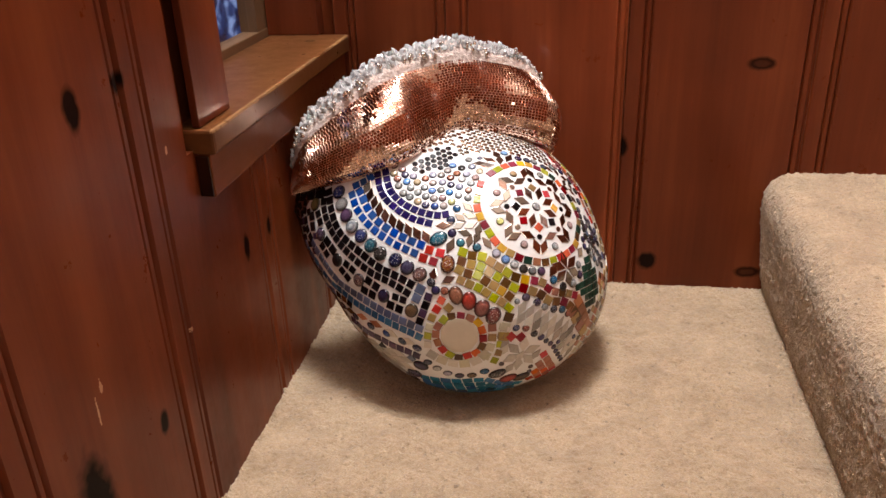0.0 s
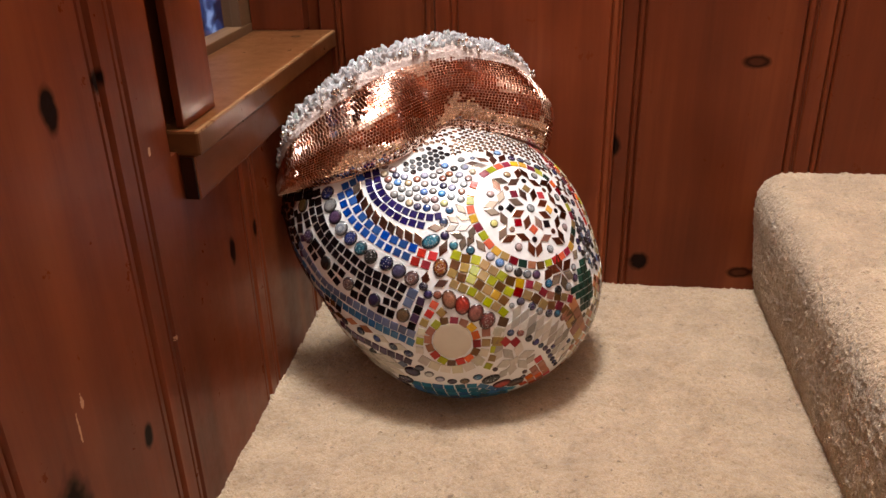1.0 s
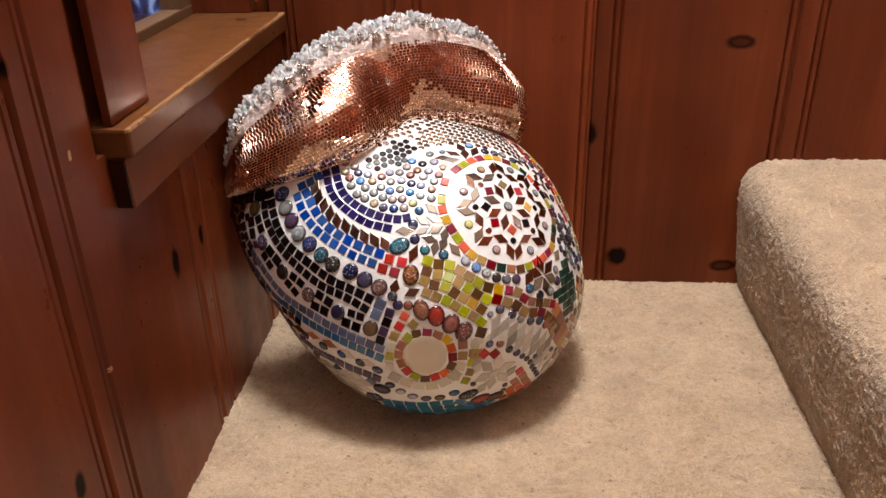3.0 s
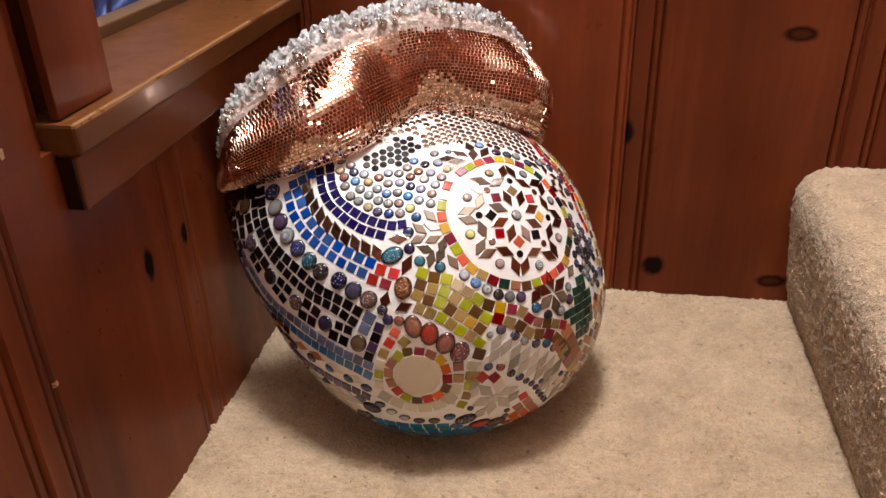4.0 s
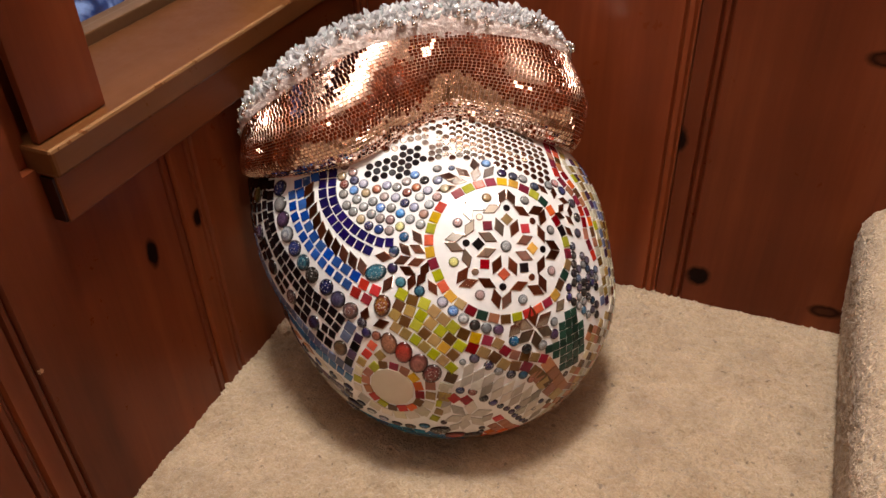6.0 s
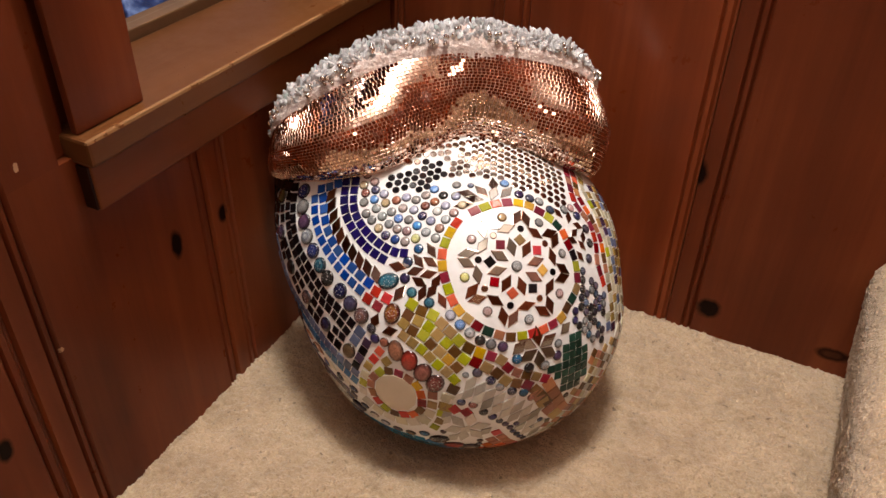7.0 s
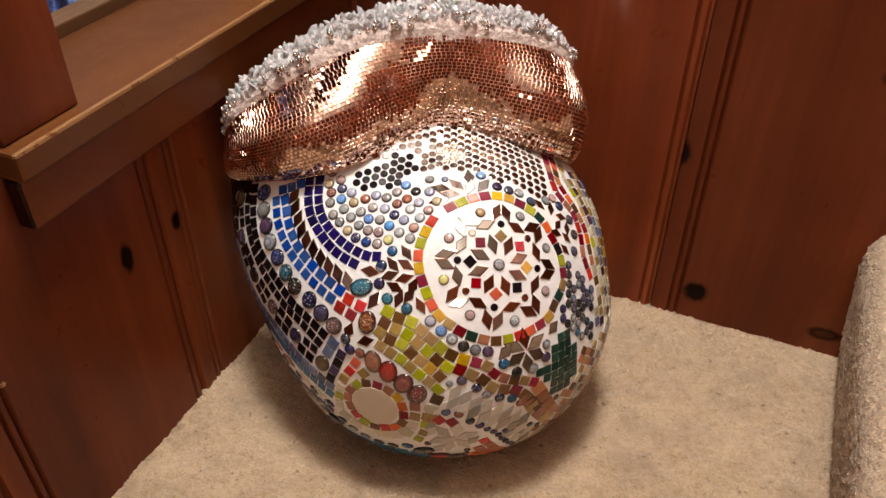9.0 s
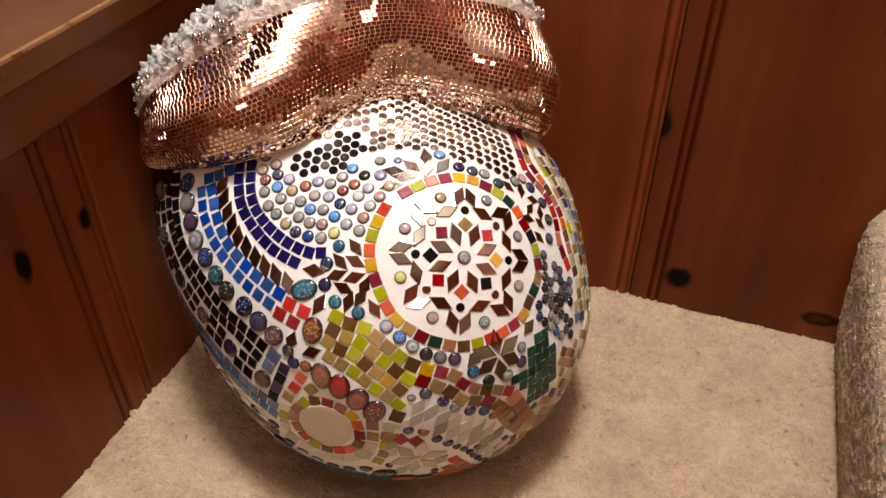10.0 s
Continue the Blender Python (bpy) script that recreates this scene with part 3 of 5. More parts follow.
def swell(d):
    """The shell's radius in a direction."""
    x, y, w = d[..., 0], d[..., 1], d[..., 2]
    terms = [np.ones_like(x), x, y, w, x * x - y * y, x * y, x * w, y * w, w * w, x**3, y**3, x * x * y, x * y * y, w * w * x, w * w * y, w**3,
             x**4, y**4, x**3 * y, x * y**3, w * x**3, w * y**3, x * x * y * y]
    th = np.arccos(np.clip(w, -1, 1))
    k = th / np.maximum(np.hypot(x, y), 1e-9)
    a, b = x * k, y * k
    ease = lambda v, lo, hi: (lambda u: u * u * (3 - 2 * u))(np.clip((v - lo) / (hi - lo), 0, 1))
    low = 0.0040 * ease(th, 0.80, 1.20) * ease(-b, 0.10, 0.60)
    right = -0.0050 * ease(th, 1.05, 1.40) * ease(b, -0.50, 0.0) * ease(a, 0.3, 0.9)
    left = -0.0010 * ease(th, 1.60, 1.85) * ease(b, -0.45, 0.1) * ease(-a, 0.5, 1.2)
    corner = 0.0050 * ease(-a, 1.3, 1.6) * ease(b, 0.75, 1.0)
    return np.stack(terms, -1) @ COEF + low + right + left + corner


def shell(ab):
    """The belly's surface: ab is the angle from its axis, laid out flat (right, up)."""
    ab = np.asarray(ab, float)
    th = np.maximum(np.hypot(ab[..., 0], ab[..., 1]), 1e-9)
    d = np.stack([np.sin(th) * ab[..., 0] / th, np.sin(th) * ab[..., 1] / th, np.cos(th)], -1)
    p = C + (np.maximum(swell(d), 0.03)[..., None] * d) @ F
    p[..., 0] = np.maximum(p[..., 0], X0 + 0.001)
    p[..., 1] = np.minimum(p[..., 1], Y1 - 0.004)
    p[..., 2] = np.maximum(p[..., 2], 0.0005)
    return p


sculpture = tagged(new("mosaic_sculpture"), "rounded glass mosaic sculpture with copper mirror band and crystal rim", "sculpture")
sculpture.location = (-0.103, 0.85, 0.0)
bpy.context.view_layer.update()
BASE = Matrix.Translation(sculpture.location)


def under(parent, ob):
    """Keep ob where it is in the world, as a child."""
    ob.parent = parent
    ob.matrix_parent_inverse = BASE.inverted()
    return ob


th, az = np.linspace(0.0, 1.0, 76), np.linspace(0, 2 * math.pi, 128, endpoint=False)
tt, aa = np.meshgrid(th, az, indexing="ij")
tt = tt * (2.08 - 0.42 * np.clip((np.sin(aa) - 0.25) / 0.25, 0, 1))
skin = shell(np.stack([tt * np.cos(aa), tt * np.sin(aa)], -1))
back = skin[-1:] * 0.5 + skin[-1:].mean(1, keepdims=True) * 0.5
body = under(sculpture, new("body", grid_mesh("body", np.concatenate([skin, back, back * 0.02 + back.mean(1, keepdims=True) * 0.98]), MAT["grout"], True)))
tagged(body, "white grouted rounded body")


def catmull(points, n=24):
    p = np.array(points, float)
    p = np.vstack([2 * p[0] - p[1], p, 2 * p[-1] - p[-2]])
    out = []
    for i in range(1, len(p) - 2):
        for t in np.linspace(0, 1, n, endpoint=False):
            out.append(0.5 * (2 * p[i] + (p[i + 1] - p[i - 1]) * t + (2 * p[i - 1] - 5 * p[i] + 4 * p[i + 1] - p[i + 2]) * t * t + (3 * p[i] - 3 * p[i + 1] + p[i + 2] - p[i - 1]) * t**3))
    out.append(p[-2])
    return np.array(out)


# the band: a lower line on the belly, an upper edge, and two lobes between them
LOW = catmull([(-0.200, 0.125, -0.100), (-0.198, 0.123, -0.055), (-0.178, 0.118, -0.003), (-0.131, 0.116, 0.037), (-0.080, 0.123, 0.057), (-0.030, 0.142, 0.045), (0.012, 0.153, 0.033), (0.060, 0.139, 0.038), (0.105, 0.117, 0.044), (0.143, 0.100, 0.017), (0.151, 0.090, -0.050)])
TOP = catmull([(-0.186, 0.142, -0.090), (-0.191, 0.157, -0.034), (-0.178, 0.178, 0.005), (-0.130, 0.204, 0.041), (-0.075, 0.226, 0.048), (-0.025, 0.235, 0.051), (0.020, 0.235, 0.064), (0.070, 0.227, 0.053), (0.124, 0.214, 0.035), (0.158, 0.196, 0.006), (0.168, 0.176, -0.060)])
OUT = catmull([(-1.0, 0.0, 0.1), (-0.75, -0.1, 0.65), (-0.60, -0.1, 0.79), (-0.25, -0.1, 0.95), (0.0, 0.0, 1.0), (0.10, 0.1, 1.0), (0.0, 0.1, 1.0), (0.1, 0.0, 1.0), (0.45, -0.1, 0.88), (0.80, -0.1, 0.55), (1.0, 0.0, 0.1)])
PUFF = catmull([(0.002,), (0.005,), (0.019,), (0.0395,), (0.0312,), (0.0106,), (0.0083,), (0.020,), (0.039,), (0.026,), (0.008,)])[:, 0]


PROFILE = catmull([(0.0, 0.0), (0.05, 0.22), (0.14, 0.46), (0.28, 0.65), (0.44, 0.745), (0.55, 0.725), (0.70, 0.545), (0.85, 0.30), (0.95, 0.12), (1.0, 0.0)])


def band(s, w, lift=0.0):
    """A point of the band: s runs along it (0 to 1), w from its lower line to its upper edge."""
    s, w = np.asarray(s, float), np.asarray(w, float)
    x = s * (len(LOW) - 1)
    at = lambda a: np.stack([np.interp(x, np.arange(len(a)), a[:, k]) for k in range(a.shape[1])], -1)
    lo, hi, out = at(LOW), at(TOP), at(OUT)
    out /= np.linalg.norm(out, axis=-1, keepdims=True)
    h = np.interp(x, np.arange(len(PUFF)), PUFF)[..., None]
    bulge = np.interp(w, PROFILE[:, 0], PROFILE[:, 1])[..., None]
    w = w[..., None]
    q = lo * (1 - w) + hi * w + out * (h * bulge + lift)
    p = C + q @ F
    p[..., 0] = np.maximum(p[..., 0], X0 + 0.003)
    return p


ss, ww = np.meshgrid(np.linspace(0, 1, 150), np.linspace(0, 1, 34))
front = band(ss, ww)
rear = band(ss, ww, -0.022)
band_ob = under(sculpture, new("mirror_band", grid_mesh("mirror_band", np.concatenate([front, rear[::-1], front[:1]]), MAT["copper_backing"])))
tagged(band_ob, "copper mirror band in two lobes")

# rim: a swollen strip of pink grit along the upper edge
sr = np.linspace(0, 1, 260)
edge = band(sr, np.ones_like(sr))
x9 = sr * (len(OUT) - 1)
out9 = np.stack([np.interp(x9, np.arange(len(OUT)), OUT[:, k]) for k in range(3)], -1)
out9 /= np.linalg.norm(out9, axis=-1, keepdims=True)
outw = out9 @ F
upw = np.broadcast_to(F[1], outw.shape)
SIZE = np.interp(sr, [0, 0.07, 0.14, 0.25, 0.5, 0.80, 0.93, 1.0], [0.20, 0.36, 0.62, 0.80, 0.86, 0.80, 0.6, 0.35])[:, None]
rim_prof = [(0.000, -0.010), (0.003, 0.000), (0.004, 0.006), (0.002, 0.014), (-0.004, 0.022), (-0.010, 0.030), (-0.018, 0.034), (-0.028, 0.030), (-0.034, 0.015), (-0.032, 0.0)]
sheet = np.stack([edge + outw * a * SIZE + upw * b * SIZE for a, b in rim_prof])
sheet = np.stack([np.stack([np.interp(np.linspace(0, 9, 37), np.arange(10), sheet[:, j, k]) for k in range(3)], -1) for j in range(260)], 1)
nz = rough_field(37, 260, 11, 1)[..., None]
sheet = sheet + nz * 0.0011 * (0.6 * outw[None] + 0.8 * upw[None])
sheet[..., 0] = np.maximum(sheet[..., 0], X0 + 0.002)
rim = under(sculpture, new("rim", grid_mesh("rim", sheet, MAT["grit"])))
tagged(rim, "pinkish white quartz grit strip")

# ---- pieces ----


def prism(outline, height, chamfer):
    """A flat piece with a chamfered upper edge."""
    bm = bmesh.new()
    n = len(outline)
    low = [bm.verts.new((x, y, -0.3 * height)) for x, y in outline]
    mid = [bm.verts.new((x, y, height - chamfer)) for x, y in outline]
    top = [bm.verts.new((x * (1 - chamfer * 1.6), y * (1 - chamfer * 1.6), height)) for x, y in outline]
    for a, b in ((low, mid), (mid, top)):
        for i in range(n):
            bm.faces.new((a[i], a[(i + 1) % n], b[(i + 1) % n], b[i]))
    bm.faces.new(top)
    return bm


def dome(n, height):
    bm = bmesh.new()
    rings = [[bm.verts.new((math.cos(2 * math.pi * i / n) * r, math.sin(2 * math.pi * i / n) * r, z)) for i in range(n)] for r, z in ((1.0, -0.2 * height), (1.0, 0.25 * height), (0.80, 0.72 * height), (0.42, 0.95 * height))]
    for a, b in zip(rings, rings[1:]):
        for i in range(n):
            bm.faces.new((a[i], a[(i + 1) % n], b[(i + 1) % n], b[i]))
    tip = bm.verts.new((0, 0, height))
    for i in range(n):
        bm.faces.new((rings[-1][i], rings[-1][(i + 1) % n], tip))
    return bm


def shard():
    """A six-sided quartz point, one unit long."""
    bm = bmesh.new()
    rings = [[bm.verts.new((math.cos(math.pi * i / 3) * r * (1.25 if i % 3 == 0 else 1), math.sin(math.pi * i / 3) * r, z)) for i in range(6)] for r, z in ((0.20, -0.25), (0.25, 0.15), (0.23, 0.62))]
    for a, b in zip(rings, rings[1:]):
        for i in range(6):
            bm.faces.new((a[i], a[(i + 1) % 6], b[(i + 1) % 6], b[i]))
    tip = bm.verts.new((0.05, 0.03, 1.0))
    for i in range(6):
        bm.faces.new((rings[-1][i], rings[-1][(i + 1) % 6], tip))
    return bm


SQUARE = [(-1, -1), (1, -1), (1, 1), (-1, 1)]
SHAPES = {  # name of the part: its maker, in half sizes
    "square_tile": lambda: prism(SQUARE, 0.36, 0.10),
    "diamond_tile": lambda: prism([(-1, 0), (0, -1), (1, 0), (0, 1)], 0.36, 0.08),
    "mirror_disc": lambda: prism([(math.cos(2 * math.pi * i / 12), math.sin(2 * math.pi * i / 12)) for i in range(12)], 0.36, 0.12),
    "glass_gem": lambda: dome(12, 0.42),
    "oval_gem": lambda: dome(14, 0.34),
    "copper_tile": lambda: prism(SQUARE, 0.42, 0.11),
    "crystal": shard,
}
SHARED, COUNT, REST = {}, {}, {}


def own_coords(mesh, flat):
    """A map of each corner's own flat coordinates within its piece."""
    layer = mesh.uv_layers.new(name="own")
    idx = np.zeros(len(mesh.loops), dtype=np.int32)
    mesh.loops.foreach_get("vertex_index", idx)
    layer.data.foreach_set("uv", flat[idx].astype(np.float32).ravel())


LIMIT = 300


def piece(kind, material, parent, m, most=LIMIT):
    """One piece at the world pose m: an object of its own, or, past the limit, an island of the joined rest."""
    key = (kind, material)
    if key not in SHARED:
        SHARED[key] = mesh_of(kind, SHAPES[kind](), MAT[material], kind in ("glass_gem", "oval_gem", "silver_bead"))
        own_coords(SHARED[key], np.array([v.co[:2] for v in SHARED[key].vertices]))
    COUNT[kind] = COUNT.get(kind, 0) + 1
    if COUNT[kind] <= most:
        ob = new(kind, SHARED[key])
        ob.parent = parent
        ob.matrix_basis = m
    else:
        REST.setdefault((parent.name, kind, material), []).append(m)


def flush_rest():
    for (owner, kind, material), poses in REST.items():
        data = SHARED[(kind, material)]
        co = np.array([v.co[:] for v in data.vertices])
        faces = [tuple(p.vertices) for p in data.polygons]
        verts, polys = [], []
        for m in poses:
            k = len(verts)
            a = np.array(m)
            verts += [tuple(v) for v in co @ a[:3, :3].T + a[:3, 3]]
            polys += [tuple(i + k for i in f) for f in faces]
        mesh = bpy.data.meshes.new(kind + "_rest")
        mesh.from_pydata(verts, [], polys)
        mesh.materials.append(MAT[material])
        own_coords(mesh, np.tile(co[:, :2], (len(poses), 1)))
        if kind in ("glass_gem", "oval_gem"):
            mesh.shade_smooth()
        ob = new(kind + "_field", mesh)
        ob.parent = bpy.data.objects[owner]
        tagged(ob, kind="stuff")


def frame_on(surface, a, b, da, db, e=0.004):
    """Place, tangent along (da, db), side and normal at a point of a surface."""
    p, pa, pb = surface(a, b), (surface(a + e, b) - surface(a - e, b)) / (2 * e), (surface(a, b + e) - surface(a, b - e)) / (2 * e)
    n = np.cross(pa, pb)
    n /= np.linalg.norm(n)
    t = pa * da + pb * db
    t /= np.linalg.norm(t)
    return p, t, np.cross(n, t), n, pa, pb


def placed(p, t, s, n, hx, hy, hz, turn=0.0, jitter=0.0, rnd=random):
    if turn or jitter:
        k = turn + rnd.uniform(-jitter, jitter)
        t, s = t * math.cos(k) + s * math.sin(k), s * math.cos(k) - t * math.sin(k)
    if jitter:
        n = n + t * rnd.uniform(-0.5, 0.5) * jitter + s * rnd.uniform(-0.5, 0.5) * jitter
        n /= np.linalg.norm(n)
        s = np.cross(n, t)
        s /= np.linalg.norm(s)
        t = np.cross(s, n)
    m = Matrix.Identity(4)
    for r in range(3):
        m[r][0], m[r][1], m[r][2], m[r][3] = t[r] * hx, s[r] * hy, n[r] * hz, p[r]
    return m


belly = lambda a, b: shell(np.array([a, b]))
TAKEN, USED = np.zeros((6000, 4)), [0]


def free(p, r):
    q = TAKEN[:USED[0]]
    return bool((((q[:, :3] - p) ** 2).sum(1) > (q[:, 3] + r) ** 2).all())


def set_piece(kind, material, a, b, hx, hy, turn=0.0, jitter=0.06, along=(1, 0), force=True, reach=None):
    """A piece on the belly, unless its place is taken."""
    p, t, s, n, pa, pb = frame_on(belly, a, b, *along)
    r = reach if reach is not None else 0.88 * math.sqrt(hx * hy)
    if not force and not free(p, r):
        return False
    TAKEN[USED[0]] = (*p, r)
    USED[0] += 1
    flat = min(hx, hy) if kind in ("square_tile", "diamond_tile", "mirror_disc") else math.sqrt(hx * hy)
    hz = {"square_tile": 0.0024, "diamond_tile": 0.0024, "mirror_disc": 0.0022}.get(kind, flat)
    piece(kind, material, body, placed(p, t, s, n, hx, hy, hz, turn, jitter))
    return True


def strip(points, offsets, half, gap, colours, kind="square_tile", half2=None, turn=0.0, force=True, jitter=0.07, start=0.0):
    """Rows of pieces along a curve on the belly. colours: a name, or a list to draw from."""
    line = catmull(points, 40)
    for row, off in enumerate(offsets):
        pts, flat = [], []
        for i in range(len(line)):
            d = line[min(i + 1, len(line) - 1)] - line[max(i - 1, 0)]
            p, t, s, n, pa, pb = frame_on(belly, line[i][0], line[i][1], d[0], d[1])
            k = np.linalg.lstsq(np.stack([pa, pb], 1), s * off, rcond=None)[0]
            flat.append(line[i] + k)
            pts.append(belly(*flat[-1]))
        pts, flat = np.array(pts), np.array(flat)
        cum = np.r_[0, np.cumsum(np.linalg.norm(np.diff(pts, axis=0), axis=1))]
        at = half + start * (row + 1)
        while at < cum[-1] - half * 0.3:
            a, b = np.interp(at, cum, flat[:, 0]), np.interp(at, cum, flat[:, 1])
            a2, b2 = np.interp(at + 0.002, cum, flat[:, 0]), np.interp(at + 0.002, cum, flat[:, 1])
            if at + 0.002 > cum[-1]:
                a2, b2 = a + flat[-1][0] - flat[-2][0], b + flat[-1][1] - flat[-2][1]
            colour = colours if isinstance(colours, str) else random.choice(colours)
            k = random.uniform(0.93, 1.02)
            set_piece(kind, colour, a, b, half * k, (half2 or half) * k, turn, jitter, (a2 - a, b2 - b), force)
            at += 2 * half + gap


def inside(poly, a, b):
    hit = False
    for (x0, y0), (x1, y1) in zip(poly, poly[1:] + poly[:1]):
        if (y0 > b) != (y1 > b) and a < (x1 - x0) * (b - y0) / (y1 - y0) + x0:
            hit = not hit
    return hit


def field(poly, spacing, half, colours, kind, angle=0.0, hexed=True, half2=None, turn=0.0, jitter=0.08, wobble=0.06, reach=None, stretch=1.0):
    """Pieces packed over an area of the belly, where there is room."""
    ca, cb = np.mean([p[0] for p in poly]), np.mean([p[1] for p in poly])
    p, t, s, n, pa, pb = frame_on(belly, ca, cb, math.cos(angle), math.sin(angle))
    jac = np.stack([pa, pb], 1)
    du, dv = np.linalg.lstsq(jac, t * spacing, rcond=None)[0], np.linalg.lstsq(jac, s * spacing, rcond=None)[0]
    for i in range(-40, 41):
        for j in range(-40, 41):
            q = np.array([ca, cb]) + du * stretch * (i + (0.5 * (j % 2) if hexed else 0.0)) + dv * j * (0.866 if hexed else 1.0)
            q = q + (du * random.uniform(-1, 1) + dv * random.uniform(-1, 1)) * wobble
            if inside(poly, q[0], q[1]):
                colour = colours if isinstance(colours, str) else random.choice(colours)
                set_piece(kind, colour, q[0], q[1], half, half2 or half, turn, jitter, tuple(du), False, reach)


T5 = 0.0050      # half of a glass square
SLANT = 0.9      # lie of the clear glass slivers
random.seed(5)


def several(kind, materials, places, hx, hy, turn=0.0, spin=0.0, force=True):
    """The same kind of piece at several places."""
    for i, (a, b) in enumerate(places):
        set_piece(kind, materials if isinstance(materials, str) else materials[i % len(materials)], a, b, hx, hy, turn + spin * i, force=force)


LETTER = {"k": "black", "n": "navy", "b": "blue", "s": "steel", "z": "azure", "t": "teal", "r": "red", "m": "maroon", "o": "orange", "q": "salmon", "y": "yellow", "l": "lime",
          "g": "gold", "w": "brown", "e": "green", "p": "purple", "c": "clear", "i": "pale", "d": "mirror"}


def row(points, count, colours, gap=0.0011, kind="square_tile", along=None, across=None, turn=0.0, jitter=0.05):
    """So many pieces, evenly spread along a curve on the belly from its first point to its last; a letter of colours for each in turn."""
    line = catmull(points, 30)
    pts = shell(line)
    cum = np.r_[0, np.cumsum(np.linalg.norm(np.diff(pts, axis=0), axis=1))]
    step = cum[-1] / max(count - 1, 1)
    for i in range(count):
        at = min(i * step, cum[-1])
        lo, hi = max(at - 0.003, 0), min(at + 0.003, cum[-1])
        where = [np.interp(v, cum, line[:, k]) for v in (at, lo, hi) for k in (0, 1)]
        size = random.uniform(0.94, 1.03)
        hx = along or (step - gap) / 2
        set_piece(kind, LETTER[colours[i % len(colours)]], where[0], where[1], hx * size, (across or hx) * random.uniform(0.94, 1.03), turn, jitter, (where[4] - where[2], where[5] - where[3]))


def rhombs(material, tips, hy):
    """Rhombs, each from the two tips of its long axis."""
    for a0, b0, a1, b1 in tips:
        long = np.linalg.norm(belly(a1, b1) - belly(a0, b0)) / 2
        set_piece("diamond_tile", material, (a0 + a1) / 2, (b0 + b1) / 2, min(max(long, 0.008), 0.0115), hy, 0.0, 0.05, (a1 - a0, b1 - b0))


# medallion: a star flower of mirror diamonds within a ring of coloured squares
MA, MB = 0.240, 0.218
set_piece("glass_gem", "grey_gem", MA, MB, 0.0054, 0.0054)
row([(0.003, 0.658), (0.081, 0.677), (0.167, 0.69), (0.243, 0.691), (0.333, 0.678), (0.415, 0.645), (0.488, 0.593), (0.548, 0.542), (0.601, 0.486), (0.65, 0.411), (0.67, 0.335), (0.699, 0.261), (0.713, 0.18), (0.709, 0.103), (0.699, 0.032), (0.647, -0.038), (0.584, -0.097), (0.527, -0.159), (0.458, -0.192), (0.379, -0.216), (0.31, -0.229), (0.232, -0.241), (0.153, -0.241), (0.084, -0.224), (0.013, -0.198), (-0.051, -0.163), (-0.111, -0.116), (-0.176, -0.053), (-0.215, 0.011), (-0.242, 0.093), (-0.263, 0.172), (-0.276, 0.258), (-0.274, 0.34), (-0.247, 0.427), (-0.198, 0.512), (-0.144, 0.58)], 36, 'mlomyymleomklmgewymorlwqemgyolmyolyr', across=0.0043)
for i in range(8):
    g, g2 = math.radians(7 + 45 * i), math.radians(29.5 + 45 * i)
    set_piece("diamond_tile", "mirror", MA + 0.138 * math.cos(g), MB + 0.136 * math.sin(g), 0.0097, 0.0051, 0.06, 0.06, (math.cos(g), math.sin(g)))
    set_piece("square_tile", ["red", "gold", "maroon", "black", "maroon", "orange", "black", "yellow"][i], MA + 0.187 * math.cos(g2), MB + 0.183 * math.sin(g2), 0.0043, 0.0043, 0.9, 0.06, (math.cos(g2), math.sin(g2)))
    set_piece("diamond_tile", "mirror", MA + 0.275 * math.cos(g), MB + 0.270 * math.sin(g), 0.0098, 0.0049, 0.0, 0.10, (-math.sin(g), math.cos(g)))
    for side in (-1, 1):
        g3 = g2 + side * 0.095
        set_piece("diamond_tile", "mirror", MA + 0.350 * math.cos(g3), MB + 0.345 * math.sin(g3), 0.0100, 0.0051, -side * 0.46, 0.06, (math.cos(g3), math.sin(g3)))
    set_piece("mirror_disc", "black" if i % 2 else "mirror", MA + 0.268 * math.cos(g2), MB + 0.264 * math.sin(g2), 0.0034, 0.0034)
    set_piece("glass_gem", ["grey_gem", "grey_gem", "amber_gem", "rose_gem", "lemon_gem", "rose_gem", "spotted_gem", "rose_gem"][i], MA + 0.366 * math.cos(g), MB + 0.360 * math.sin(g), 0.0048, 0.0048)

# navy double row, diamond row, blue rows, row of large ovals
row([(-0.864, 0.911), (-0.896, 0.787), (-0.895, 0.668), (-0.839, 0.552), (-0.748, 0.454), (-0.627, 0.383), (-0.558, 0.373)], 12, 'n')
row([(-0.925, 0.901), (-0.959, 0.775), (-0.96, 0.652), (-0.911, 0.527), (-0.83, 0.414), (-0.717, 0.332)], 11, 'n')
row([(-1.04, 0.793), (-1.05, 0.715), (-1.04, 0.581), (-1.02, 0.505), (-0.989, 0.449), (-0.952, 0.392), (-0.906, 0.332), (-0.843, 0.273), (-0.768, 0.212)], 10, 'd', kind='diamond_tile', along=0.01, across=0.0056, turn=-0.75)
row([(-1.16, 0.756), (-1.18, 0.619), (-1.16, 0.47), (-1.1, 0.333), (-1.01, 0.205), (-0.89, 0.093)], 11, 'b', gap=0.0025)
row([(-1.1, 0.769), (-1.11, 0.602), (-1.08, 0.456), (-0.995, 0.315), (-0.885, 0.202), (-0.823, 0.149)], 10, 'b', gap=0.0025)
row([(-1.1, 0.832), (-1.04, 0.852), (-0.982, 0.876)], 3, 'b')
several('oval_gem', 'navy_gem', [(-1.23, 0.808), (-1.24, 0.372), (-1.05, 0.072)], 0.0092, 0.0082, 0.5)
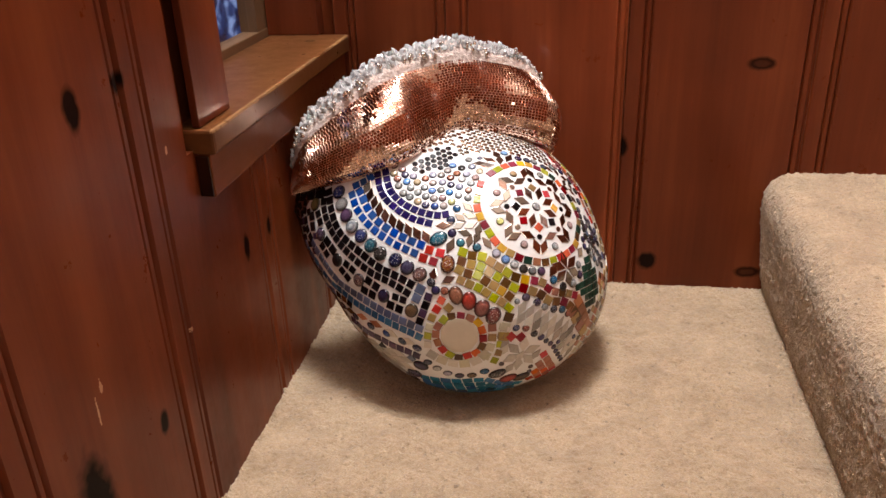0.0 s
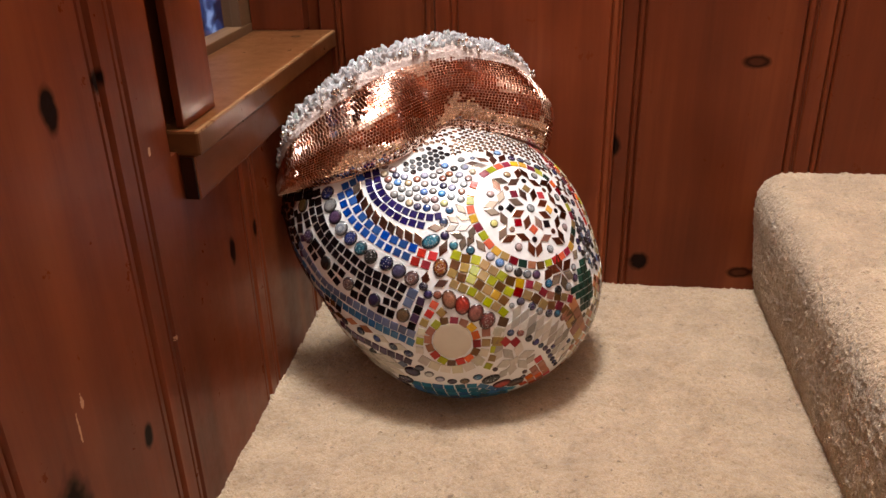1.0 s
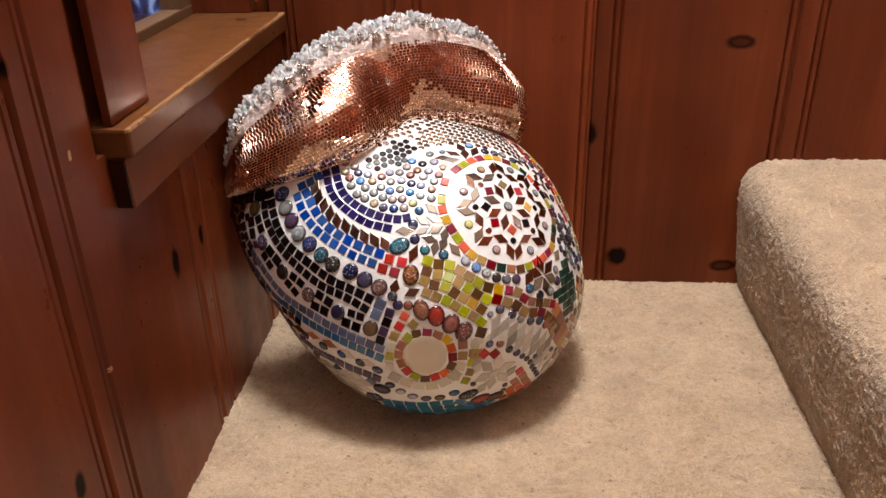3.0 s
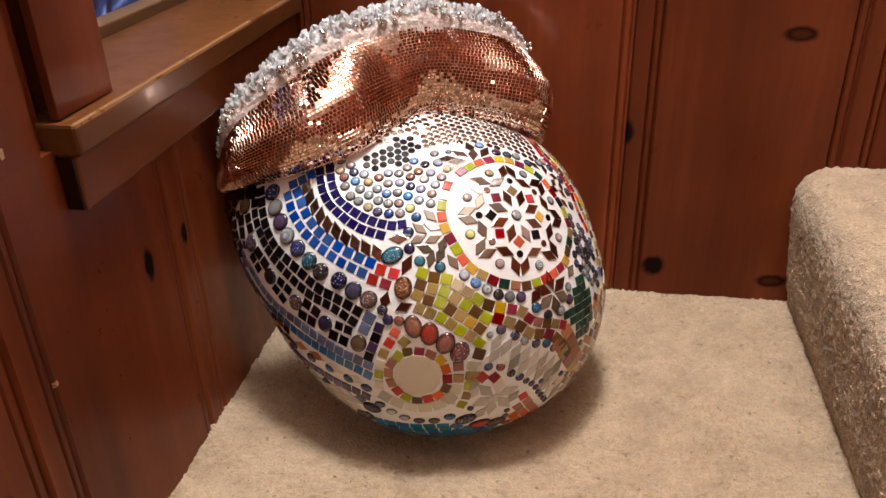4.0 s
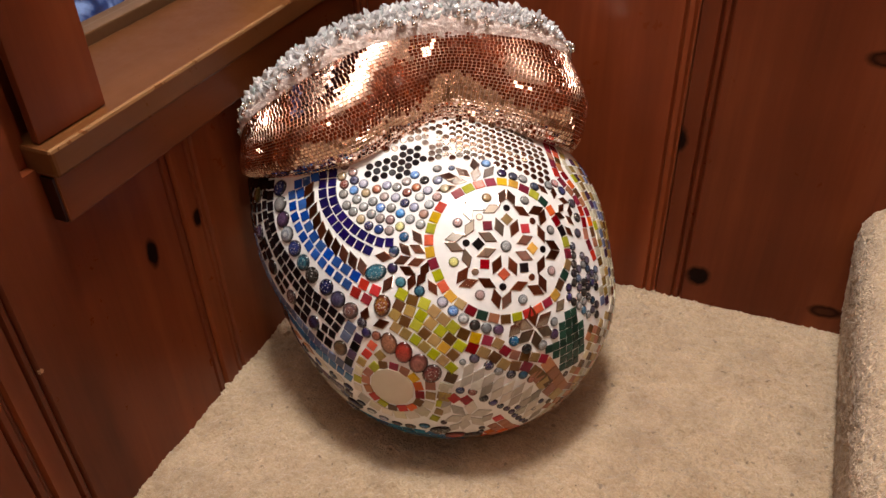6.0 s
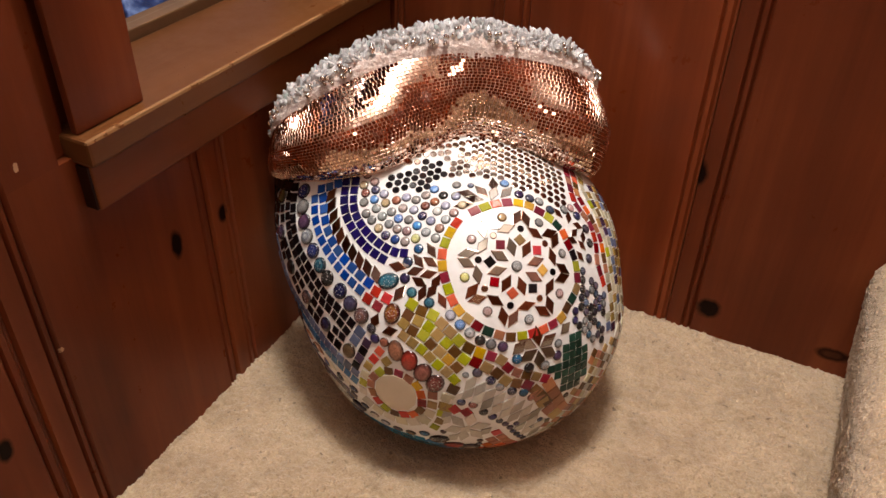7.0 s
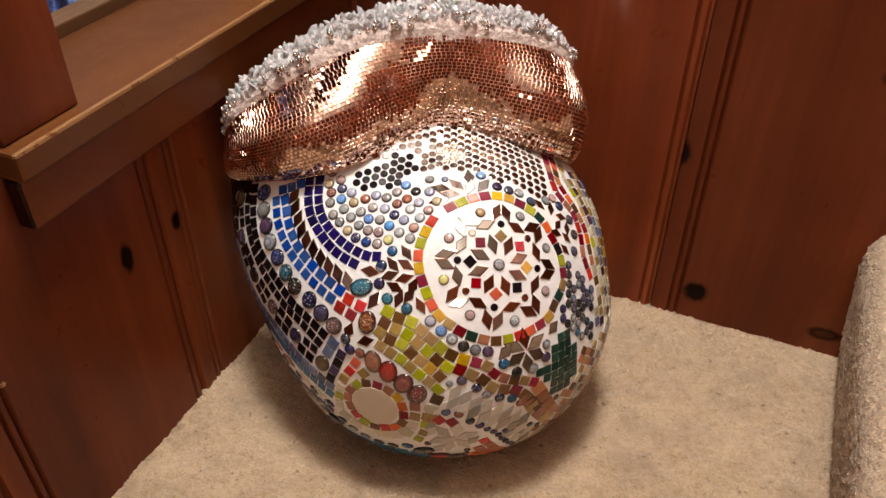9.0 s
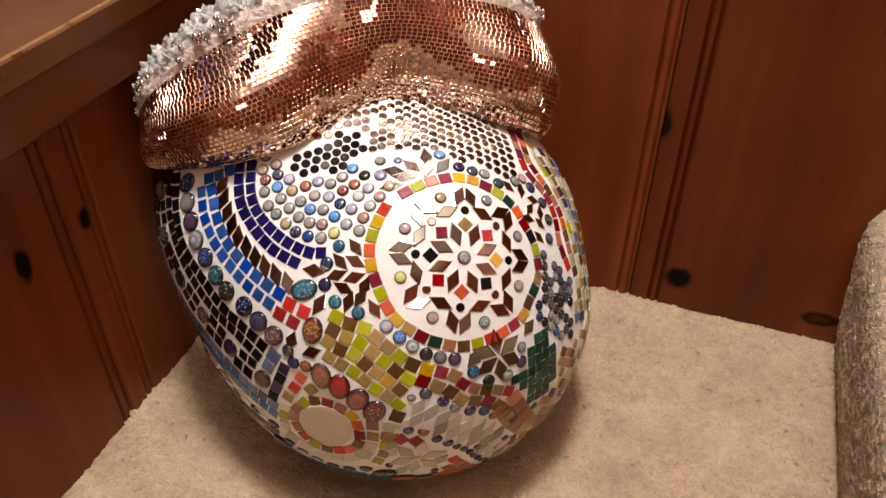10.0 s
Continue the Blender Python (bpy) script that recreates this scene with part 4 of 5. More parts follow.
several('oval_gem', 'grey_gem', [(-1.26, 0.695)], 0.0092, 0.0082, 0.5)
several('oval_gem', 'violet_gem', [(-1.27, 0.587)], 0.0092, 0.0082, 0.5)
several('oval_gem', 'spotted_gem', [(-1.27, 0.478)], 0.0092, 0.0082, 0.5)
several('oval_gem', 'teal_gem', [(-1.2, 0.263)], 0.0092, 0.0082, 0.5)
several('oval_gem', 'black_gem', [(-1.15, 0.166)], 0.0092, 0.0082, 0.5)
several('oval_gem', 'blue_gem', [(-0.97, -0.021)], 0.0092, 0.0082, 0.5)
several('oval_gem', 'mottled_gem', [(-0.883, -0.106)], 0.0092, 0.0082, 0.5)
row([(-0.768, 0.084), (-0.689, 0.036)], 2, 'r', gap=0.003)
row([(-0.831, 0.028), (-0.757, -0.023)], 2, 'r', gap=0.003)
several('oval_gem', 'teal_gem', [(-0.676, 0.163)], 0.0112, 0.008, 0.25)
several('oval_gem', 'star_gem', [(-0.65, -0.076)], 0.0108, 0.0085, 1.25)
rhombs('mirror', [(-0.674, 0.29, -0.54, 0.256), (-0.547, 0.138, -0.642, 0.012), (-0.748, -0.076, -0.805, -0.196), (-0.725, -0.215, -0.606, -0.195)], 0.0052)
several('glass_gem', 'dark_gem', [(-0.805, -0.196), (-0.779, -0.271), (-0.531, 0.305), (-0.555, 0.183)], 0.0053, 0.0053)
several('glass_gem', 'red_gem', [(-0.708, -0.291)], 0.005, 0.005)
several('glass_gem', 'teal_gem', [(-0.507, 0.079), (-0.383, 0.005)], 0.0053, 0.0053)

# dark field on the flank with ovals among its squares
row([(-1.29, 0.835), (-1.34, 0.69), (-1.37, 0.539), (-1.36, 0.388), (-1.28, 0.194), (-1.19, 0.041), (-1.08, -0.065), (-0.968, -0.172)], 16, 'k', gap=0.0016)
row([(-0.898, -0.234), (-0.939, -0.305)], 2, 's')
row([(-1.33, 0.838), (-1.39, 0.7), (-1.42, 0.551), (-1.42, 0.395), (-1.37, 0.207), (-1.27, 0.02), (-1.12, -0.13), (-1.01, -0.24)], 18, 'k', gap=0.0016)
row([(-1.53, 0.953), (-1.46, 0.899), (-1.41, 0.876), (-1.35, 0.856)], 4, 'k', gap=0.0016)
several('oval_gem', 'earth_gem', [(-1.43, 0.778), (-0.99, -0.403)], 0.0092, 0.008, 0.6)
several('oval_gem', 'violet_gem', [(-1.52, 0.501), (-1.21, -0.23)], 0.009, 0.008, 0.6)
several('oval_gem', 'black_gem', [(-1.5, 0.219)], 0.0092, 0.008, 0.6)
several('oval_gem', 'mottled_gem', [(-1.39, -0.028)], 0.009, 0.008, 0.6)
row([(-1.45, 0.684), (-1.47, 0.608)], 2, 'k', gap=0.0018)
row([(-1.5, 0.414), (-1.49, 0.328)], 2, 'k', gap=0.0018)
row([(-1.44, 0.155), (-1.41, 0.087)], 2, 'k', gap=0.0018)
row([(-1.31, -0.056), (-1.26, -0.125)], 2, 'k', gap=0.0018)
row([(-1.11, -0.259), (-1.05, -0.298)], 2, 'k', gap=0.0018)
row([(-1.5, 0.838), (-1.55, 0.784)], 2, 'k', gap=0.0018)
row([(-1.51, 0.692), (-1.55, 0.601)], 2, 'k', gap=0.0018)
row([(-1.56, 0.392), (-1.56, 0.311)], 2, 'k', gap=0.0018)
row([(-1.5, 0.107), (-1.48, 0.026)], 2, 'k', gap=0.0018)
row([(-1.37, -0.139), (-1.31, -0.198)], 2, 'k', gap=0.0018)
row([(-1.16, -0.325), (-1.09, -0.372)], 2, 'k', gap=0.0018)
row([(-1.59, 0.9), (-1.65, 0.835), (-1.7, 0.762), (-1.73, 0.676), (-1.75, 0.591)], 5, 'k', gap=0.0018)
row([(-1.59, 0.695), (-1.62, 0.612), (-1.63, 0.526)], 3, 'k', gap=0.0018)
row([(-0.844, -0.315), (-0.874, -0.382), (-0.902, -0.444), (-0.929, -0.507)], 4, 'pk')

# steel, azure and purple rows, with small ovals and diamonds between
row([(-1.64, 0.452), (-1.64, 0.375), (-1.63, 0.23), (-1.6, 0.055), (-1.52, -0.095), (-1.36, -0.265), (-1.19, -0.406), (-0.999, -0.526), (-0.937, -0.565)], 18, 's')
row([(-1.62, -0.076), (-1.58, -0.136), (-1.5, -0.246), (-1.38, -0.351), (-1.19, -0.487), (-1, -0.604), (-0.946, -0.641)], 13, 'z')
row([(-1.75, 0.507), (-1.75, 0.401), (-1.73, 0.298), (-1.72, 0.19), (-1.7, 0.068), (-1.66, -0.022)], 8, 'sz')
several('oval_gem', 'dark_gem', [(-1.68, -0.283), (-1.54, -0.41), (-1.38, -0.517), (-1.09, -0.679), (-0.967, -0.75)], 0.0062, 0.005, -0.5)
several('oval_gem', 'blue_gem', [(-1.23, -0.596)], 0.0058, 0.005, -0.5)
row([(-1.59, -0.343), (-1.43, -0.428), (-1.28, -0.523), (-1.15, -0.62), (-1.04, -0.68)], 5, 'wqqcc', kind='diamond_tile', along=0.01, across=0.005)
row([(-1.59, -0.469), (-1.46, -0.581), (-1.31, -0.66), (-1.18, -0.733), (-1.04, -0.794), (-0.976, -0.828)], 10, 'p')
several('oval_gem', 'violet_gem', [(-0.941, -0.943), (-1, -1.06)], 0.01, 0.0078, -0.3)

# sun: a cream disc with rings of squares, and four red ovals
set_piece("mirror_disc", "cream", -0.623, -0.68, 0.0222, 0.0222, 0, 0, reach=0.022)
row([(-0.677, -0.512), (-0.605, -0.52), (-0.535, -0.55), (-0.47, -0.597), (-0.442, -0.661), (-0.434, -0.737), (-0.448, -0.799), (-0.497, -0.844), (-0.551, -0.856), (-0.622, -0.866), (-0.695, -0.833), (-0.758, -0.775), (-0.798, -0.705), (-0.809, -0.635), (-0.789, -0.576), (-0.741, -0.528)], 16, 'wmqyomworwlrqqql', across=0.0044)
row([(-0.745, -0.365), (-0.793, -0.437), (-0.833, -0.496), (-0.855, -0.559), (-0.872, -0.635), (-0.876, -0.721)], 6, 'orgilc', gap=0.003)
row([(-0.841, -0.821), (-0.772, -0.869), (-0.68, -0.908), (-0.579, -0.923), (-0.49, -0.908), (-0.424, -0.868)], 6, 'ci')
row([(-0.36, -0.655), (-0.362, -0.733), (-0.376, -0.805), (-0.41, -0.88)], 4, 'qgii', gap=0.003)
row([(-0.274, -0.659), (-0.29, -0.729), (-0.298, -0.807), (-0.31, -0.87), (-0.338, -0.929)], 5, 'iglgl', gap=0.003)
row([(-0.693, -0.438), (-0.689, -0.443)], 1, 'g', along=0.0046)
several('oval_gem', 'peach_gem', [(-0.623, -0.347)], 0.0112, 0.0084, 1.55)
several('oval_gem', 'ruby_gem', [(-0.526, -0.413)], 0.0112, 0.0088, 1.3)
several('oval_gem', 'ringed_gem', [(-0.43, -0.491), (-0.345, -0.563)], 0.011, 0.0088, 0.9)

# amber field in four rows, and the mixed double row that runs on from it
row([(-0.508, -0.006), (-0.443, -0.05), (-0.355, -0.086), (-0.295, -0.145), (-0.237, -0.203), (-0.179, -0.26), (-0.121, -0.305), (-0.051, -0.336)], 8, 'lwlgglwy')
row([(0.023, -0.36), (0.093, -0.391), (0.13, -0.44), (0.195, -0.478), (0.249, -0.497), (0.308, -0.513), (0.372, -0.539)], 7, 'mgmqwgm')
row([(-0.535, -0.082), (-0.468, -0.122), (-0.399, -0.155), (-0.336, -0.214), (-0.277, -0.265), (-0.219, -0.325), (-0.152, -0.38)], 7, 'wglglwl')
row([(-0.077, -0.399), (-0.002, -0.437), (0.057, -0.47), (0.117, -0.527), (0.179, -0.546), (0.248, -0.562), (0.301, -0.601), (0.347, -0.65), (0.396, -0.712)], 9, 'mgwgwmwww')
row([(-0.566, -0.145), (-0.503, -0.194), (-0.43, -0.224), (-0.376, -0.281), (-0.316, -0.332), (-0.263, -0.38), (-0.201, -0.437)], 7, 'gwlwgyw')
row([(-0.567, -0.234), (-0.501, -0.282), (-0.439, -0.324), (-0.387, -0.371), (-0.321, -0.432), (-0.267, -0.473), (-0.216, -0.522)], 7, 'gglglgl')
row([(-0.224, -0.594), (-0.251, -0.66), (-0.269, -0.74)], 3, 'wig')
row([(0.404, -0.591), (0.442, -0.658), (0.481, -0.726), (0.522, -0.797)], 4, 'q')
row([(0.329, -0.647), (0.368, -0.71), (0.414, -0.776), (0.477, -0.846)], 4, 'qg')

# gems that follow the ring, and small ones below them
several('glass_gem', 'lilac_gem', [(-0.236, -0.084)], 0.0053, 0.0053)
several('glass_gem', 'sky_gem', [(-0.173, -0.15)], 0.0053, 0.0053)
several('glass_gem', 'spotted_gem', [(-0.11, -0.205)], 0.0053, 0.0053)
several('glass_gem', 'black_gem', [(-0.044, -0.255), (0.265, -0.45)], 0.0053, 0.0053)
several('glass_gem', 'grey_gem', [(0.026, -0.282), (0.372, -0.451)], 0.0053, 0.0053)
several('glass_gem', 'violet_gem', [(0.1, -0.301), (0.465, -0.403)], 0.0053, 0.0053)
several('glass_gem', 'blue_gem', [(0.189, -0.387)], 0.0053, 0.0053)
several('glass_gem', 'dark_gem', [(-0.068, -0.469), (0.018, -0.522), (0.155, -0.598)], 0.005, 0.005)
several('glass_gem', 'teal_gem', [(0.231, -0.616)], 0.005, 0.005)
several('glass_gem', 'grey_gem', [(0.077, -0.567)], 0.0046, 0.0046)
several('glass_gem', 'red_gem', [(0.282, -0.66)], 0.0042, 0.0042)

# red and yellow rows on the other flank, darker rows beyond
row([(0.948, 0.954), (0.898, 0.845), (0.852, 0.701), (0.857, 0.612), (0.895, 0.533), (0.937, 0.461), (0.958, 0.386), (0.965, 0.3), (0.959, 0.218), (0.947, 0.135), (0.973, -0.003)], 13, 'rmqm', across=0.0037)
row([(1.01, 0.958), (0.995, 0.882), (0.955, 0.792), (0.916, 0.705), (0.927, 0.62), (0.956, 0.545), (0.986, 0.47), (1.01, 0.39), (1.03, 0.3), (1.03, 0.211), (1.03, 0.083)], 13, 'qmow', across=0.0037)
row([(1.09, 0.93), (1.07, 0.841), (1.02, 0.749), (1.02, 0.667), (1.04, 0.581), (1.06, 0.489), (1.07, 0.409), (1.08, 0.323), (1.09, 0.234), (1.09, 0.12)], 12, 'ligii', across=0.0037)

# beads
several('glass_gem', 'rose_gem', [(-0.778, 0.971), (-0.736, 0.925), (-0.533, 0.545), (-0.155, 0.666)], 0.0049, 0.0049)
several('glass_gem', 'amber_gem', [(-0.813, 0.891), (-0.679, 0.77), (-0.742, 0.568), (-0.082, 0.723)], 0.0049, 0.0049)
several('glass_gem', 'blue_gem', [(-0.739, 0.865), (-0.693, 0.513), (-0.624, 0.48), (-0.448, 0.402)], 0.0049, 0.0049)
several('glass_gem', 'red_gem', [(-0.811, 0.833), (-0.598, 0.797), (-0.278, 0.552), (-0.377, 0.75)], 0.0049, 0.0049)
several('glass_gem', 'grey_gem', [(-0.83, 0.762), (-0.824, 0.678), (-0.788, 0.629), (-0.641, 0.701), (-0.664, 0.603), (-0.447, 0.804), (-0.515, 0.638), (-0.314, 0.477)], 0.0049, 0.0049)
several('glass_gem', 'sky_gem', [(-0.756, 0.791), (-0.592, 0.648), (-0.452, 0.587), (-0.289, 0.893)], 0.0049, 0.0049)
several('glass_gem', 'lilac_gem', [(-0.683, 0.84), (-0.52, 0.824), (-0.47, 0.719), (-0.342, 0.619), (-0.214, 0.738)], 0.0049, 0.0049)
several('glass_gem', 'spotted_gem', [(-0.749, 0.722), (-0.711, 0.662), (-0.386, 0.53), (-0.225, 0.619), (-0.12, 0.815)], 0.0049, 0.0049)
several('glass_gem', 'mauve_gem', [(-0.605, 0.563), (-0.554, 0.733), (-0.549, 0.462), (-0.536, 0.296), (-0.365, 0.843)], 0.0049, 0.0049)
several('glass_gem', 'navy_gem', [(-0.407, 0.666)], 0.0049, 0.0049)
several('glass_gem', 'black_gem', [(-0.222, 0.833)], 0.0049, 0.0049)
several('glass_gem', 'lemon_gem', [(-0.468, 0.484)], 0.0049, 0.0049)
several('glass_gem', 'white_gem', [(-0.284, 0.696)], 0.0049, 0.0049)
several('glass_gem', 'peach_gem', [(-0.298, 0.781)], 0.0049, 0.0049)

# groups of mirror diamonds
def star(places, hx, hy):
    """Mirror rhombs laid as a star, each with its own turn."""
    for a, b, turn in places:
        set_piece("diamond_tile", "mirror", a, b, hx, hy, turn)


star([(0.65, 0.56, -1.0), (0.74, 0.515, 1.1), (0.81, 0.445, -0.4), (0.76, 0.395, 0.5), (0.84, 0.355, 1.15), (0.725, 0.345, -0.5), (0.81, 0.295, -0.9), (0.77, 0.22, -0.95)], 0.0074, 0.0040)
star([(-0.03, 0.82, -0.45), (0.02, 0.765, -0.35), (0.09, 0.82, -1.0), (0.20, 0.865, 1.4), (0.18, 0.785, 1.0), (0.28, 0.775, 0.6), (-0.07, 0.72, 0.0)], 0.0100, 0.0050)
for i in range(6):
    g = math.pi * i / 3 + 0.55
    set_piece("diamond_tile", "smoky", 0.333 + 0.082 * math.cos(g), -0.332 + 0.078 * math.sin(g), 0.0108, 0.0060, 0, 0.07, (math.cos(g), math.sin(g)))
rhombs("smoky", [(0.16, -0.36, 0.25, -0.27), (0.50, -0.27, 0.585, -0.205)], 0.0058)
star([(-0.45, 0.31, -0.87), (-0.35, 0.385, -1.1), (-0.36, 0.30, -0.6), (-0.48, 0.235, 0.3), (-0.38, 0.21, 0.26), (-0.45, 0.155, -0.6), (-0.33, 0.15, 1.05), (-0.43, 0.075, 1.13), (-0.36, 0.09, 0.9), (-0.29, 0.02, -1.13)], 0.0090, 0.0045)

# small gems and discs packed over their areas
field([(-0.72, 0.90), (-0.675, 0.985), (-0.49, 1.04), (-0.325, 1.13), (-0.17, 1.14), (-0.18, 1.03), (-0.295, 0.94), (-0.48, 0.86), (-0.59, 0.86)], 0.0084, 0.0037, "black", "mirror_disc", 0.35, reach=0.0037, wobble=0.03)
field([(0.755, 0.156), (0.883, 0.053), (0.96, -0.10), (0.965, -0.22), (0.90, -0.42), (0.76, -0.42), (0.65, -0.24), (0.60, -0.18), (0.69, -0.028)], 0.0089, 0.0043, ["dark_gem", "dark_gem", "black_gem", "grey_gem", "blue_gem"], "glass_gem", 0.3, reach=0.0041)
several("glass_gem", ["dark_gem", "grey_gem", "dark_gem", "dark_gem", "black_gem", "dark_gem", "grey_gem"], [(0.59, 0.59), (0.72, 0.58), (0.83, 0.52), (0.89, 0.41), (0.90, 0.30), (0.86, 0.19), (0.52, 0.665)], 0.0050, 0.0050)
several("glass_gem", ["sky_gem", "blue_gem", "dark_gem", "lilac_gem"], [(0.29, 0.86), (0.375, 0.745), (0.45, 0.70), (-0.12, 0.81)], 0.0050, 0.0050)
field([(0.573, -0.281), (0.635, -0.26), (0.74, -0.44), (0.71, -0.56), (0.60, -0.69), (0.508, -0.706), (0.393, -0.481), (0.491, -0.411)], 0.0089, 0.0040, "green", "square_tile", 1.5, False, reach=0.0039, wobble=0.02)
field([(-0.84, 1.00), (-0.50, 1.12), (-0.24, 1.25), (0.0, 1.37), (0.20, 1.41), (0.50, 1.35), (0.74, 1.12), (0.84, 0.98), (0.82, 0.75), (0.76, 0.61), (0.64, 0.62), (0.50, 0.72), (0.36, 0.80), (0.25, 0.88), (0.06, 0.98), (-0.10, 0.98), (-0.24, 1.09), (-0.50, 1.08)], 0.0079, 0.0035, ["bronze", "bronze", "bronze", "mirror"], "mirror_disc", 0.15, reach=0.0036, wobble=0.03)

# lower front: clear glass slivers, a line of small gems, a red patch, ovals and teal rows along the base
several("glass_gem", ["dark_gem", "red_gem", "black_gem", "dark_gem"], [(-0.17, -0.685), (-0.09, -0.70), (-0.02, -0.755), (0.04, -0.795)], 0.0047, 0.0047)
strip([(0.07, -0.82), (0.15, -0.88), (0.20, -0.95), (0.31, -1.08)], (0.0,), 0.0038, 0.0012, ["violet_gem", "navy_gem", "dark_gem"], "glass_gem", force=False)
several("square_tile", ["red", "maroon"], [(-0.21, -0.75), (-0.13, -0.765)], T5, T5, 0.7)
for i in range(6):
    g = math.pi * i / 3 + 0.3
    set_piece("diamond_tile", "clear", -0.12 + 0.088 * math.cos(g), -0.905 + 0.080 * math.sin(g), 0.0112, 0.0062, 0, 0.08, (math.cos(g), math.sin(g)))
field([(-0.025, -1.19), (0.003, -1.06), (0.027, -0.959), (0.107, -0.917), (0.236, -1.06), (0.227, -1.26)], 0.0104, 0.0047, ["red", "salmon", "orange", "salmon"], "square_tile", 0.5, False, reach=0.0045)
several("oval_gem", ["black_gem", "ruby_gem", "earth_gem"], [(-0.30, -1.055), (-0.195, -1.12), (-0.08, -1.13)], 0.0115, 0.0068, 0.35)
several("oval_gem", ["blue_gem", "earth_gem", "dark_gem", "lilac_gem", "white_gem", "dark_gem"], [(-0.41, -1.02), (-0.51, -1.05), (-0.61, -1.05), (-0.71, -1.02), (-0.80, -0.965), (-0.88, -0.90)], 0.0060, 0.0047, 0.15)
strip([(-0.95, -1.10), (-0.76, -1.115), (-0.63, -1.12), (-0.40, -1.115), (-0.23, -1.18), (-0.02, -1.24)], (0.0, -0.0100, -0.0200, -0.0300, -0.0400), 0.0062, 0.0011, ["teal", "azure", "teal"], half2=0.0044, force=False)
field([(-0.206, -0.656), (-0.134, -0.516), (-0.013, -0.558), (0.179, -0.615), (0.321, -0.757), (0.427, -0.904), (0.379, -1.02), (0.244, -1.06), (0.079, -0.817), (-0.069, -0.744)], 0.0068, 0.0112, ["clear", "clear", "ice"], "diamond_tile", SLANT, True, 0.0052, jitter=0.10, reach=0.0023, stretch=3.5)
field([(-0.291, -0.945), (-0.276, -0.782), (-0.092, -0.786), (0.063, -0.898), (0.003, -0.995), (-0.09, -1.03), (-0.234, -1.03)], 0.0068, 0.0095, ["clear", "ice"], "diamond_tile", SLANT, True, 0.0052, jitter=0.10, reach=0.0023, stretch=3.0)
field([(-1.57, -0.665), (-1.22, -0.76), (-0.988, -0.867), (-1.0, -0.993), (-1.12, -1.08), (-1.28, -1.03), (-1.46, -0.845)], 0.0068, 0.0112, ["clear", "ice", "clear"], "diamond_tile", -0.45, True, 0.0052, jitter=0.10, reach=0.0025, stretch=3.5)
# what is left along the edges is filled with pale and earthy squares
field([(0.46, -0.70), (0.60, -0.68), (0.76, -0.48), (1.00, -0.42), (1.30, -0.30), (1.30, -0.75), (0.80, -1.25), (0.30, -1.30), (0.34, -1.08), (0.44, -0.90)], 0.0090, 0.0040, ["salmon", "gold", "pale", "brown", "clear"], "square_tile", 0.9, False, reach=0.0040)
FLANK = [(1.0, 0.80), (1.02, 0.60), (1.06, 0.45), (1.08, 0.31), (1.09, 0.15), (1.10, 0.0), (1.10, -0.20), (1.08, -0.40)]
strip(FLANK, (-0.0210, -0.0105, 0.0, 0.0105, 0.0210, 0.0315, 0.042), 0.0044, 0.0016, ["gold", "pale", "brown", "steel", "pale", "purple"], force=False)
field([(-1.36, 0.80), (-1.45, 0.96), (-1.85, 0.90), (-1.90, 0.40), (-1.75, 0.10), (-1.55, 0.10), (-1.45, 0.45)], 0.0098, 0.0040, ["black", "black", "black", "purple"], "square_tile", 1.15, False, reach=0.0044, wobble=0.03)
field([(-1.85, 0.45), (-2.00, 0.10), (-1.85, -0.5), (-1.4, -0.95), (-1.0, -1.2), (-0.95, -0.85), (-1.2, -0.66), (-1.5, -0.4), (-1.63, 0.0)], 0.0104, 0.0046, ["purple", "steel", "brown", "clear", "black"], "square_tile", 2.3, False, reach=0.0044, wobble=0.03)

# small gems wherever grout is still wide
random.seed(21)
for area, names in (
        ([(-0.45, 0.05), (0.95, 0.05), (0.90, 0.75), (0.50, 0.90), (-0.20, 0.95), (-0.50, 0.40)], ["gem", "grey_gem", "blue_gem"]),
        ([(-0.25, -0.40), (0.55, -0.30), (0.95, -0.55), (0.20, -1.20), (-0.3, -1.0)], ["grey_gem", "earth_gem", "dark_gem"])):
    for half in (0.0046, 0.0034):
        for _ in range(700):
            a, b = random.uniform(-1.2, 1.0), random.uniform(-1.25, 1.0)
            if inside(area, a, b) and math.hypot(a - MA, b - MB) > 0.53:
                set_piece("glass_gem", random.choice(names), a, b, half, half, force=False, reach=half * 1.2)

